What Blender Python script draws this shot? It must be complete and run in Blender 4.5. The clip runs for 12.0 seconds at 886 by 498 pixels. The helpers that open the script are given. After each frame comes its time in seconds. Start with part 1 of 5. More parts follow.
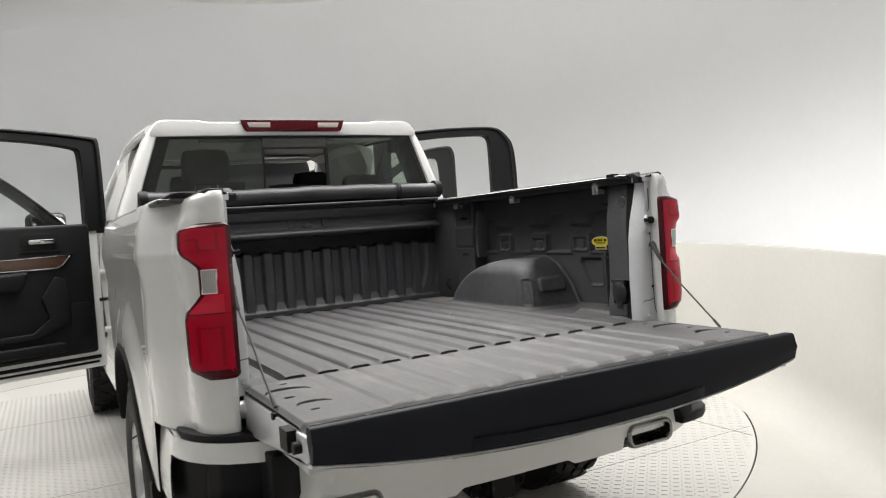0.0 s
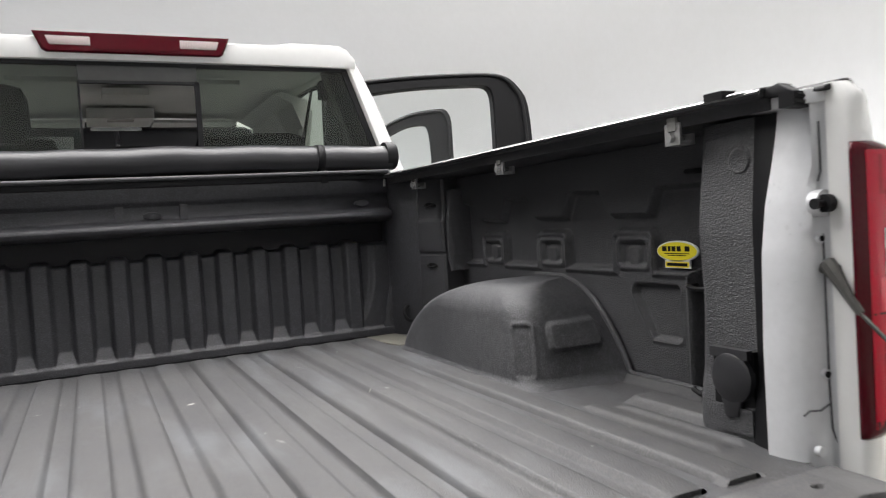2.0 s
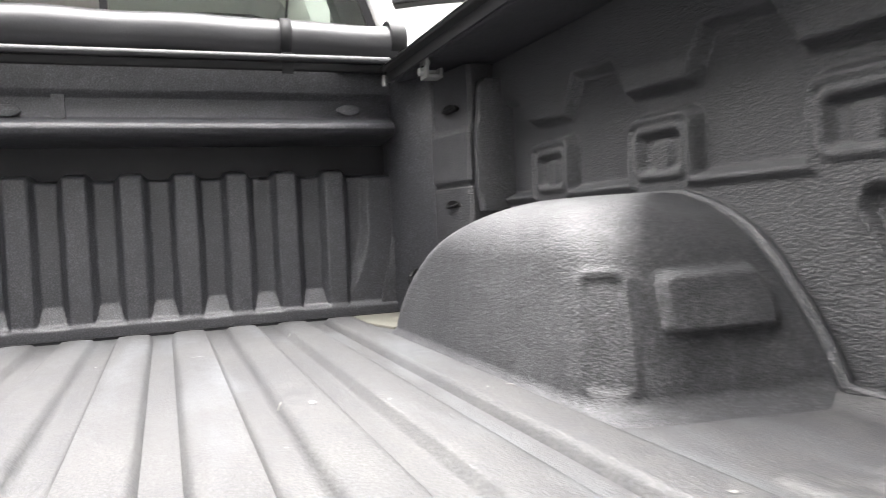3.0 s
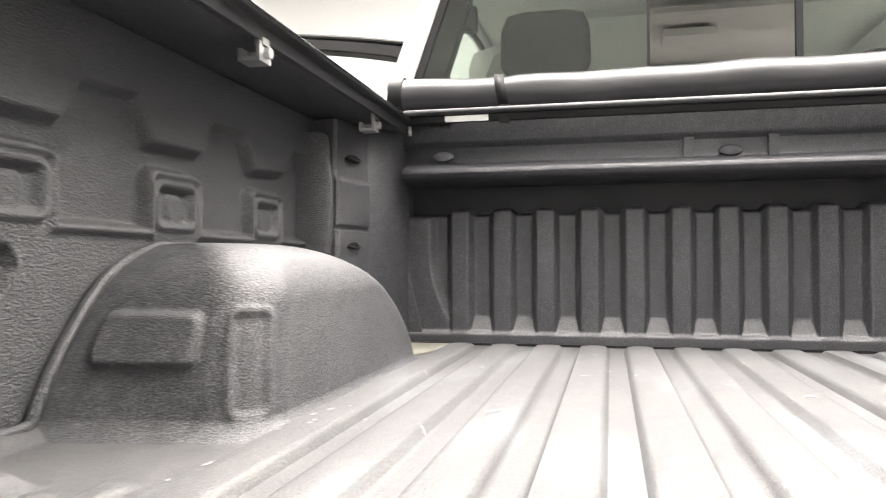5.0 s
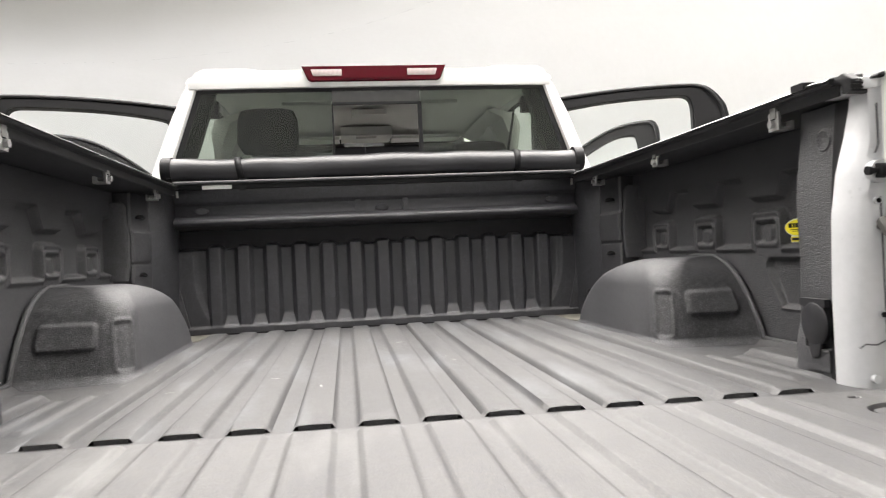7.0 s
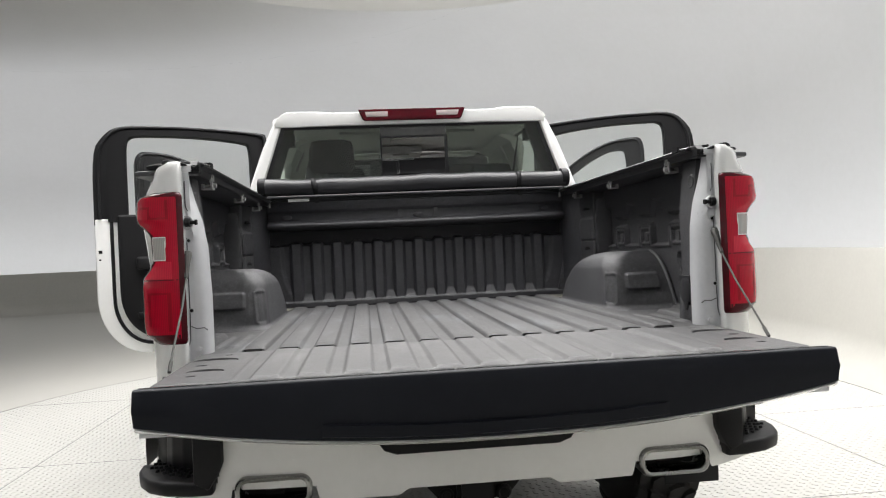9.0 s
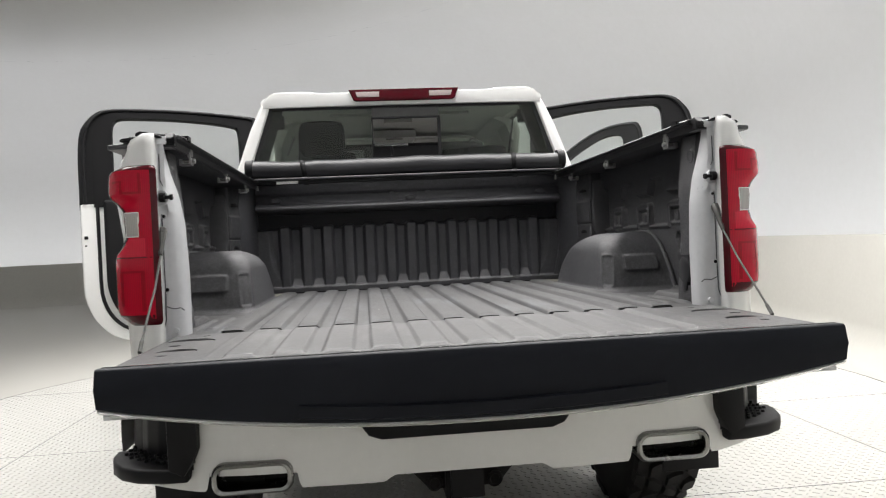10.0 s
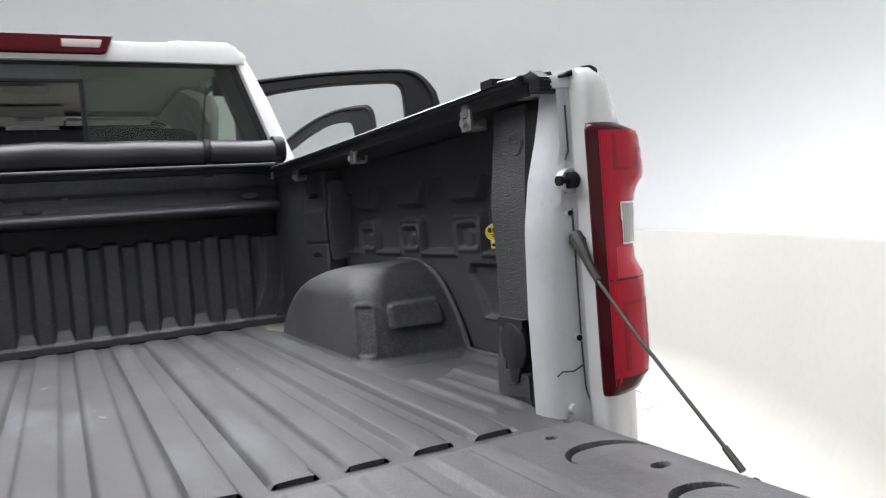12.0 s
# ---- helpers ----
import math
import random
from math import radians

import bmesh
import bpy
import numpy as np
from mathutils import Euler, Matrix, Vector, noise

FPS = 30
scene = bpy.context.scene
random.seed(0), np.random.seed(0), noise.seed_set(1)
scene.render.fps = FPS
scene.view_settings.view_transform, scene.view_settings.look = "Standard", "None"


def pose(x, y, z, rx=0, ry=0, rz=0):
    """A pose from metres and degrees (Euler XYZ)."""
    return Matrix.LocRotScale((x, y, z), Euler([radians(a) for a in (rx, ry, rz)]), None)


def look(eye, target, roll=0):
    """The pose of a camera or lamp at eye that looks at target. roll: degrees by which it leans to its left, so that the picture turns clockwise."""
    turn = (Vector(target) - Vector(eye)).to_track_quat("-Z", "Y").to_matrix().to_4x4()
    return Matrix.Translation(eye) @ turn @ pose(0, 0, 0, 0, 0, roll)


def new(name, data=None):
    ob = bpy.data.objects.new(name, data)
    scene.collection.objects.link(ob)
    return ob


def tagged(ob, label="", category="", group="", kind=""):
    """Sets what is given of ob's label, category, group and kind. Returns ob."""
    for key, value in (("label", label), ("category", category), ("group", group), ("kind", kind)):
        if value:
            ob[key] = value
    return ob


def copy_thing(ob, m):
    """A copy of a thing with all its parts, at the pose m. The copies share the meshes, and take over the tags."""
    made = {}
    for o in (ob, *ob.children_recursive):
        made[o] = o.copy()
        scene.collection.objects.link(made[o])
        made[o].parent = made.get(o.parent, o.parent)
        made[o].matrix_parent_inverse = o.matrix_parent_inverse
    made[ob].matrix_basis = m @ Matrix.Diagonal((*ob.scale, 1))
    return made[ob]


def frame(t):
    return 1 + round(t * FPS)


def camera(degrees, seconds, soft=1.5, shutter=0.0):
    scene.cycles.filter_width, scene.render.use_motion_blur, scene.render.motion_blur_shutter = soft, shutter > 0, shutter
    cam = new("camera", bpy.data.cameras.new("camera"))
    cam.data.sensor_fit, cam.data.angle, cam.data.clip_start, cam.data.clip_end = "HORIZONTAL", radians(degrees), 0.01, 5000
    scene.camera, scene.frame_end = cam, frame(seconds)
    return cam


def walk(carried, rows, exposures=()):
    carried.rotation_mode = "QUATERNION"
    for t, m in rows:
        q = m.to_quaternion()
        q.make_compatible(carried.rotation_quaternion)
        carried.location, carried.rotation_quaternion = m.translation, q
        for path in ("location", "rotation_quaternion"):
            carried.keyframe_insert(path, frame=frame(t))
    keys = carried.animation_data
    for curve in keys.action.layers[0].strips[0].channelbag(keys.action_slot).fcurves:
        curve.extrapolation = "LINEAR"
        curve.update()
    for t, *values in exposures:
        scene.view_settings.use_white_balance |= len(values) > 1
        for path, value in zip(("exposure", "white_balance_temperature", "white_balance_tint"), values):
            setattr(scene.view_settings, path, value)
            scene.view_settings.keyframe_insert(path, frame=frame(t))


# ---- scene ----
cam = camera(61.6, 12.0, soft=1.1, shutter=0.25)
PATH = [
    (0, (-1.283, -2.175, 1.363), (-0.337, -0.415, 1.298), -4.0),
    (0.5, (-1.078, -1.913, 1.381), (-0.14, -0.147, 1.313), -3.9),
    (1, (-0.829, -1.57, 1.382), (0.099, 0.2, 1.314), -3.8),
    (1.5, (-0.471, -1.186, 1.365), (0.428, 0.6, 1.304), -3.6),
    (1.7, (-0.345, -1.021, 1.360), (0.535, 0.774, 1.285), -3.7),
    (2, (-0.188, -0.761, 1.339), (0.670, 1.044, 1.259), -3.7),
    (2.2, (-0.049, -0.590, 1.315), (0.784, 1.227, 1.235), -3.5),
    (2.5, (0.125, -0.331, 1.217), (0.942, 1.494, 1.162), -2.8),
    (2.8, (0.258, -0.081, 1.161), (1.019, 1.768, 1.091), -2.8),
    (3, (0.282, 0.056, 1.141), (0.983, 1.930, 1.074), -2.7),
    (3.2, (0.236, 0.171, 1.133), (0.867, 2.069, 1.072), -2.5),
    (3.4, (0.125, 0.272, 1.127), (0.690, 2.190, 1.073), -2.3),
    (3.7, (-0.055, 0.332, 1.134), (0.302, 2.299, 1.092), -1.6),
    (5.3, (-0.283, -0.287, 1.137), (-0.760, 1.655, 1.189), -0.1),
    (5.5, (-0.225, -0.403, 1.151), (-0.659, 1.549, 1.205), -0.5),
    (5.8, (-0.080, -0.538, 1.168), (-0.346, 1.444, 1.212), -1.3),
    (6, (-0.036, -0.606, 1.173), (-0.122, 1.392, 1.206), -1.8),
    (6.5, (-0.084, -0.881, 1.208), (0.105, 1.111, 1.214), -2.3),
    (6.7, (-0.112, -1.010, 1.208), (0.128, 0.976, 1.219), -2.5),
    (8.3, (-0.286, -2.112, 1.265), (-0.006, -0.132, 1.272), -2.7),
    (8.5, (-0.302, -2.177, 1.261), (-0.04, -0.194, 1.269), -2.7),
    (9, (-0.293, -2.265, 1.215), (-0.085, -0.276, 1.214), -2.6),
    (9.5, (-0.281, -2.246, 1.177), (-0.098, -0.254, 1.166), -2.5),
    (10, (-0.253, -2.167, 1.165), (-0.043, -0.178, 1.145), -2.7),
    (10.5, (-0.212, -1.922, 1.17), (0.09, 0.054, 1.134), -2.9),
    (11, (-0.154, -1.582, 1.218), (0.314, 0.362, 1.17), -3.2),
    (11.5, (0.010, -1.235, 1.271), (0.673, 0.651, 1.200), -3.9),
    (12, (0.06, -0.983, 1.285), (0.977, 0.792, 1.196), -4.6),
]
EXPOSURES = [(0.0, 0.38, 6500, 12), (1.5, 0.48, 6500, 12), (2.0, 0.74, 6400, 13), (2.5, 1.6, 6350, 15), (3.0, 2.2, 6450, 13), (3.5, 2.25, 6550, 13), (4.5, 2.4, 6750, 13), (5.5, 2.4, 6800, 13), (6.0, 2.05, 6800, 13), (6.5, 1.7, 6750, 13), (7.5, 1.0, 6450, 12), (8.3, 0.58, 5950, 11), (9.0, 0.56, 6400, 12), (9.5, 0.56, 6450, 12), (11.0, 0.6, 6400, 13), (12.0, 0.6, 6150, 14)]
walk(cam, [(t, look(eye, target, roll)) for t, eye, target, roll in PATH], EXPOSURES)

# ---- light ----
HALL = (-6.7, 6.5)          # centre of the round studio
LIP_R, LIP_Z = 11.16, 1.04  # low curved wall with the hidden light trough
TABLE = (-0.04, 3.42, 3.52)  # turntable: centre and radius

world = bpy.data.worlds.new("studio_world")
scene.world = world
world.use_nodes = True
world.node_tree.nodes["Background"].inputs[0].default_value = (0.9, 0.95, 1.0, 1)
world.node_tree.nodes["Background"].inputs[1].default_value = 0.02

CEIL_POWER, COVE = 450.0, 3.5
DRUM = (0.2, 3.42, 4.18)  # overhead light: centre and height of its face
lamp = bpy.data.lights.new("overhead_softbox_light", "AREA")
lamp.shape, lamp.size, lamp.energy, lamp.color = "DISK", 7.0, CEIL_POWER, (1.0, 0.985, 0.95)
lamp.spread = radians(138)
new("overhead_softbox_light", lamp).matrix_world = pose(DRUM[0], DRUM[1], DRUM[2] - 0.02)


# ---- materials ----
def shader(name):
    m = bpy.data.materials.new(name)
    m.use_nodes = True
    return m, m.node_tree, m.node_tree.nodes["Principled BSDF"]


def link(t, a, b):
    t.links.new(a, b)


def noise_node(t, scale, detail=4.0, rough=0.6, space="Object"):
    co = t.nodes.new("ShaderNodeTexCoord")
    n = t.nodes.new("ShaderNodeTexNoise")
    n.inputs["Scale"].default_value, n.inputs["Detail"].default_value, n.inputs["Roughness"].default_value = scale, detail, rough
    link(t, co.outputs[space], n.inputs["Vector"])
    return n


def ramp_node(t, fac, stops):
    r = t.nodes.new("ShaderNodeValToRGB")
    e = r.color_ramp.elements
    e[0].position, e[0].color = stops[0][0], (*stops[0][1], 1)
    e[1].position, e[1].color = stops[-1][0], (*stops[-1][1], 1)
    for p, c in stops[1:-1]:
        x = e.new(p)
        x.color = (*c, 1)
    link(t, fac, r.inputs["Fac"])
    return r


def bump(t, b, height, strength, distance, under=None):
    n = t.nodes.new("ShaderNodeBump")
    n.inputs["Strength"].default_value, n.inputs["Distance"].default_value = strength, distance
    link(t, height, n.inputs["Height"])
    if under:
        link(t, under.outputs["Normal"], n.inputs["Normal"])
    link(t, n.outputs["Normal"], b.inputs["Normal"])
    return n


def surface(name, a, c, rough=(0.4, 0.5), scale=6.0, fine=90.0, relief=0.0, relief_size=0.002, metal=0.0, coat=0.0, spec=0.5):
    """A surface whose colour wanders between a and c at two scales, with fine relief."""
    m, t, b = shader(name)
    big, small = noise_node(t, scale), noise_node(t, fine, 3.0)
    mix = t.nodes.new("ShaderNodeMath")
    mix.operation = "MULTIPLY_ADD"
    mix.inputs[1].default_value = 0.6
    half = t.nodes.new("ShaderNodeMath")
    half.operation = "MULTIPLY"
    half.inputs[1].default_value = 0.4
    link(t, small.outputs["Fac"], half.inputs[0])
    link(t, big.outputs["Fac"], mix.inputs[0])
    link(t, half.outputs[0], mix.inputs[2])
    link(t, ramp_node(t, mix.outputs[0], [(0.35, a), (0.65, c)]).outputs["Color"], b.inputs["Base Color"])
    r = t.nodes.new("ShaderNodeMapRange")
    r.inputs["From Min"].default_value, r.inputs["From Max"].default_value = 0.3, 0.7
    r.inputs["To Min"].default_value, r.inputs["To Max"].default_value = rough
    link(t, mix.outputs[0], r.inputs["Value"])
    link(t, r.outputs["Result"], b.inputs["Roughness"])
    b.inputs["Metallic"].default_value = metal
    b.inputs["Coat Weight"].default_value = coat
    b.inputs["Coat Roughness"].default_value = 0.04
    b.inputs["Specular IOR Level"].default_value = spec
    if relief:
        bump(t, b, small.outputs["Fac"], relief, relief_size)
    return m


def liner(name, base, dust, dusty, grain=230.0, relief=0.8, sheen=0.5, rough=(0.38, 0.56), speckle=1.0, depth=0.0016, smears=None):
    """Sprayed bed liner: pebbled black coating with dust, scuffs and pale scratches."""
    m, t, b = shader(name)
    big, mid, grit = noise_node(t, 3.1, 6.0, 0.65), noise_node(t, 48.0, 8.0, 0.75), noise_node(t, grain, 3.0, 0.55)
    co = t.nodes.new("ShaderNodeTexCoord")
    peb = t.nodes.new("ShaderNodeTexVoronoi")
    peb.inputs["Scale"].default_value = grain * 1.1
    link(t, co.outputs["Object"], peb.inputs["Vector"])
    add = t.nodes.new("ShaderNodeMath")
    add.operation = "MULTIPLY_ADD"
    add.inputs[1].default_value = 0.34
    half = t.nodes.new("ShaderNodeMath")
    half.operation = "MULTIPLY"
    half.inputs[1].default_value = 0.66
    link(t, mid.outputs["Fac"], half.inputs[0])
    link(t, big.outputs["Fac"], add.inputs[0])
    link(t, half.outputs[0], add.inputs[2])
    lo, hi = 0.58 - dusty, 0.84 - dusty
    col = ramp_node(t, add.outputs[0], [(lo, base), (hi, dust)])
    sp = noise_node(t, 85.0, 3.0)
    speck = ramp_node(t, sp.outputs["Fac"], [(0.66, (0, 0, 0)), (0.74, (0.09, 0.09, 0.085))])
    mx = t.nodes.new("ShaderNodeMix")
    mx.data_type, mx.blend_type = "RGBA", "ADD"
    mx.inputs["Factor"].default_value = dusty
    link(t, col.outputs["Color"], mx.inputs["A"])
    link(t, speck.outputs["Color"], mx.inputs["B"])
    # sparkle of the grain painted into the colour: crests lighter, pits darker
    pebble = ramp_node(t, grit.outputs["Fac"], [(0.36, (0.55, 0.55, 0.55)), (0.52, (0.95, 0.95, 0.95)), (0.66, (1.7, 1.7, 1.7))])
    grain_mix = t.nodes.new("ShaderNodeMix")
    grain_mix.data_type, grain_mix.blend_type = "RGBA", "MULTIPLY"
    grain_mix.inputs["Factor"].default_value = speckle
    link(t, mx.outputs["Result"], grain_mix.inputs["A"])
    link(t, pebble.outputs["Color"], grain_mix.inputs["B"])
    out = grain_mix.outputs["Result"]
    if smears:
        # pale rubbed streaks that run along the bed
        stretch = t.nodes.new("ShaderNodeMapping")
        stretch.inputs["Scale"].default_value = (11.0, 2.2, 1.0)
        streak = t.nodes.new("ShaderNodeTexNoise")
        streak.inputs["Scale"].default_value, streak.inputs["Detail"].default_value = 1.0, 5.0
        link(t, co.outputs["Object"], stretch.inputs["Vector"])
        link(t, stretch.outputs["Vector"], streak.inputs["Vector"])
        rubbed = t.nodes.new("ShaderNodeMix")
        rubbed.data_type = "RGBA"
        rubbed.inputs["B"].default_value = (*smears, 1)
        link(t, ramp_node(t, streak.outputs["Fac"], [(0.54, (0, 0, 0)), (0.70, (0.75, 0.75, 0.75))]).outputs["Color"], rubbed.inputs["Factor"])
        link(t, out, rubbed.inputs["A"])
        out = rubbed.outputs["Result"]
    link(t, out, b.inputs["Base Color"])
    r = t.nodes.new("ShaderNodeMapRange")
    r.inputs["From Min"].default_value, r.inputs["From Max"].default_value = 0.35, 0.7
    r.inputs["To Min"].default_value, r.inputs["To Max"].default_value = rough
    b.inputs["Specular IOR Level"].default_value = sheen
    link(t, mid.outputs["Fac"], r.inputs["Value"])
    link(t, r.outputs["Result"], b.inputs["Roughness"])
    first = bump(t, b, grit.outputs["Fac"], relief, depth)
    bump(t, b, peb.outputs["Distance"], relief * 0.5, depth * 0.7, first)
    return m


def glass(name, tint, gloss=0.06):
    m, t, b = shader(name)
    t.nodes.remove(b)
    out = t.nodes["Material Output"]
    clear, shine, mixer, fre = (t.nodes.new(k) for k in ("ShaderNodeBsdfTransparent", "ShaderNodeBsdfGlossy", "ShaderNodeMixShader", "ShaderNodeFresnel"))
    clear.inputs["Color"].default_value = (*tint, 1)
    shine.inputs["Roughness"].default_value = gloss
    fre.inputs["IOR"].default_value = 1.5
    link(t, fre.outputs[0], mixer.inputs["Fac"])
    link(t, clear.outputs[0], mixer.inputs[1])
    link(t, shine.outputs[0], mixer.inputs[2])
    link(t, mixer.outputs[0], out.inputs["Surface"])
    return m


def lens(name, colour, deep):
    """Moulded lamp lens: glossy coat over a coloured body with fine vertical flutes."""
    m, t, b = shader(name)
    co = t.nodes.new("ShaderNodeTexCoord")
    w = t.nodes.new("ShaderNodeTexWave")
    w.inputs["Scale"].default_value = 60.0
    w.inputs["Distortion"].default_value = 0.4
    link(t, co.outputs["Object"], w.inputs["Vector"])
    link(t, ramp_node(t, w.outputs["Fac"], [(0.2, deep), (0.8, colour)]).outputs["Color"], b.inputs["Base Color"])
    b.inputs["Roughness"].default_value = 0.16
    b.inputs["Specular IOR Level"].default_value = 0.12
    b.inputs["Coat Weight"].default_value = 0.3
    b.inputs["Coat Roughness"].default_value = 0.02
    return m


PAINT = surface("white_car_paint", (0.75, 0.75, 0.735), (0.79, 0.79, 0.775), (0.22, 0.28), 2.0, 40.0, coat=0.9)
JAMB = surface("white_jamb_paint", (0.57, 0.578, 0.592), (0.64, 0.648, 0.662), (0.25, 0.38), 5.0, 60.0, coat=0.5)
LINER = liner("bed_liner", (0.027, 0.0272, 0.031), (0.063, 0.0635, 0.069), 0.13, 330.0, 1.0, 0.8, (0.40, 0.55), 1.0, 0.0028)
# paler copy of the side liner: brighter light on the housings, put in colour
LINER_LIT = liner("lit_bed_liner", (0.030, 0.0303, 0.034), (0.096, 0.096, 0.101), 0.14, 360.0, 0.9, 0.6, (0.50, 0.64), 1.0, 0.0019)
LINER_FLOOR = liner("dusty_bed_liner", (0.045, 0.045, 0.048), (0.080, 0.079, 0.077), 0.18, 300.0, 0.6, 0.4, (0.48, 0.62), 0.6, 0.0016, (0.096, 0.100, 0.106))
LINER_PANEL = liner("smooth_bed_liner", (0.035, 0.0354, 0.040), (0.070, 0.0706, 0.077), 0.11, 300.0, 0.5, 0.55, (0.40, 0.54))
# coloured paler than the floor liner for the fuller light outside the bed
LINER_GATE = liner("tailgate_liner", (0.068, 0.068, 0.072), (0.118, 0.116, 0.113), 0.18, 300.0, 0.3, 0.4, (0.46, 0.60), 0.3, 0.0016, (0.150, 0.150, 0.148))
PLASTIC = surface("black_plastic", (0.005, 0.005, 0.006), (0.008, 0.008, 0.009), (0.42, 0.55), 8.0, 220.0, 0.12, 0.001, spec=0.22)
FILM = surface("satin_black_film", (0.0100, 0.0113, 0.0155), (0.0130, 0.0145, 0.0190), (0.36, 0.46), 3.0, 30.0, spec=0.12)
# near-black colour that paints in the shade below the bed shelf
RECESS_SHADE = surface("recess_shade", (0.008, 0.008, 0.010), (0.013, 0.013, 0.016), (0.45, 0.6), 6.0, 150.0, spec=0.3)
RUBBER = surface("rubber", (0.005, 0.005, 0.006), (0.009, 0.009, 0.010), (0.5, 0.65), 12.0, 160.0, 0.2, 0.001, spec=0.25)
TYRE = surface("tyre_rubber", (0.010, 0.010, 0.010), (0.020, 0.0195, 0.019), (0.6, 0.8), 9.0, 120.0, 0.3, 0.002, spec=0.3)
VINYL = surface("black_vinyl", (0.017, 0.017, 0.019), (0.027, 0.027, 0.030), (0.32, 0.44), 5.0, 260.0, 0.2, 0.001, spec=0.5)
CHROME = surface("chrome", (0.55, 0.55, 0.55), (0.7, 0.7, 0.7), (0.06, 0.14), 5.0, 90.0, metal=1.0)
STEEL = surface("brushed_steel", (0.26, 0.26, 0.255), (0.36, 0.36, 0.35), (0.20, 0.30), 12.0, 150.0, metal=1.0)
ALU = surface("cast_aluminium", (0.5, 0.5, 0.5), (0.62, 0.62, 0.61), (0.35, 0.5), 15.0, 180.0, 0.1, 0.001, metal=0.9)
ZINC = surface("dull_zinc", (0.28, 0.28, 0.27), (0.42, 0.42, 0.40), (0.4, 0.55), 20.0, 200.0, 0.1, 0.001, metal=0.8)
DARK = surface("dark_underbody", (0.005, 0.005, 0.005), (0.011, 0.010, 0.010), (0.6, 0.8), 6.0, 60.0, 0.2, 0.002, spec=0.25)
TRIM = surface("dark_door_trim", (0.0055, 0.0055, 0.006), (0.0070, 0.0070, 0.0078), (0.5, 0.62), 7.0, 240.0, 0.2, 0.001, spec=0.2)
CLOTH = surface("dark_leather", (0.0088, 0.0088, 0.0088), (0.010, 0.010, 0.010), (0.8, 0.9), 8.0, 180.0, spec=0.05)
HEADLINER = surface("grey_headliner", (0.42, 0.42, 0.41), (0.47, 0.47, 0.455), (0.8, 0.95), 6.0, 300.0, 0.2, 0.001)
WOOD = surface("dark_wood_trim", (0.045, 0.022, 0.014), (0.075, 0.038, 0.022), (0.25, 0.35), 4.0, 45.0, coat=0.5)
WALL = surface("white_studio_wall", (0.74, 0.735, 0.715), (0.77, 0.765, 0.75), (0.75, 0.9), 0.5, 9.0)
APRON = surface("studio_floor_paint", (0.41, 0.402, 0.37), (0.46, 0.452, 0.417), (0.38, 0.52), 0.9, 25.0, 0.03, 0.001)
PLATE = surface("painted_tread_plate", (0.43, 0.426, 0.40), (0.49, 0.486, 0.46), (0.30, 0.48), 1.6, 35.0, 0.05, 0.001)
RED = lens("red_lens", (0.52, 0.0012, 0.022), (0.42, 0.001, 0.017))
RED_MID = lens("deep_red_lens", (0.34, 0.001, 0.013), (0.27, 0.0008, 0.010))
RED_PALE = lens("pale_red_lens", (0.68, 0.018, 0.050), (0.58, 0.013, 0.040))
RED_DARK = lens("dark_red_lens", (0.070, 0.0012, 0.006), (0.063, 0.001, 0.005))
CLEAR = lens("clear_lens", (0.46, 0.44, 0.42), (0.38, 0.365, 0.35))
BAND = surface("smoked_glass_band", (0.050, 0.051, 0.050), (0.058, 0.059, 0.058), (0.10, 0.16), 5.0, 40.0)
TINT = glass("tinted_glass", (0.68, 0.73, 0.68), 0.03)
PANE = glass("clear_glass", (0.93, 0.95, 0.94), 0.03)
YELLOW = surface("yellow_sticker", (0.78, 0.66, 0.02), (0.84, 0.72, 0.03), (0.3, 0.4), 9.0, 90.0)
LABEL_WHITE = surface("white_label", (0.75, 0.75, 0.73), (0.8, 0.8, 0.78), (0.4, 0.5), 9.0, 90.0)
SCUFF = surface("pale_scuff", (0.16, 0.158, 0.15), (0.34, 0.335, 0.32), (0.7, 0.9), 60.0, 400.0)
DUST = surface("dusty_corner", (0.105, 0.101, 0.086), (0.155, 0.149, 0.126), (0.6, 0.75), 18.0, 220.0, 0.2, 0.001, spec=0.3)
ANODISED = surface("dark_anodised", (0.035, 0.035, 0.037), (0.055, 0.055, 0.058), (0.32, 0.42), 7.0, 120.0, metal=0.4)
INK = surface("black_ink", (0.004, 0.004, 0.004), (0.006, 0.006, 0.006), (0.5, 0.6), 9.0, 90.0, spec=0.2)

led, tree, body = shader("cove_strip")
body.inputs["Base Color"].default_value = (0.8, 0.85, 0.9, 1)
body.inputs["Emission Color"].default_value = (0.95, 0.97, 1.0, 1)
body.inputs["Emission Strength"].default_value = COVE


# ---- mesh helpers ----
def finish(name, me, material, parent=None, label="", angle=40):
    me.materials.append(material)
    if angle:
        me.polygons.foreach_set("use_smooth", [True] * len(me.polygons))
        me.set_sharp_from_angle(angle=radians(angle))
    ob = new(name, me)
    if parent:
        ob.parent = parent
    if label:
        tagged(ob, label)
    return ob


def sheet(name, verts, faces, material, parent=None, label="", angle=40):
    me = bpy.data.meshes.new(name)
    me.from_pydata(verts, [], faces)
    me.update()
    return finish(name, me, material, parent, label, angle)


def part(name, bm, material, parent=None, label="", angle=40):
    bmesh.ops.recalc_face_normals(bm, faces=bm.faces[:])
    me = bpy.data.meshes.new(name)
    bm.to_mesh(me)
    bm.free()
    return finish(name, me, material, parent, label, angle)


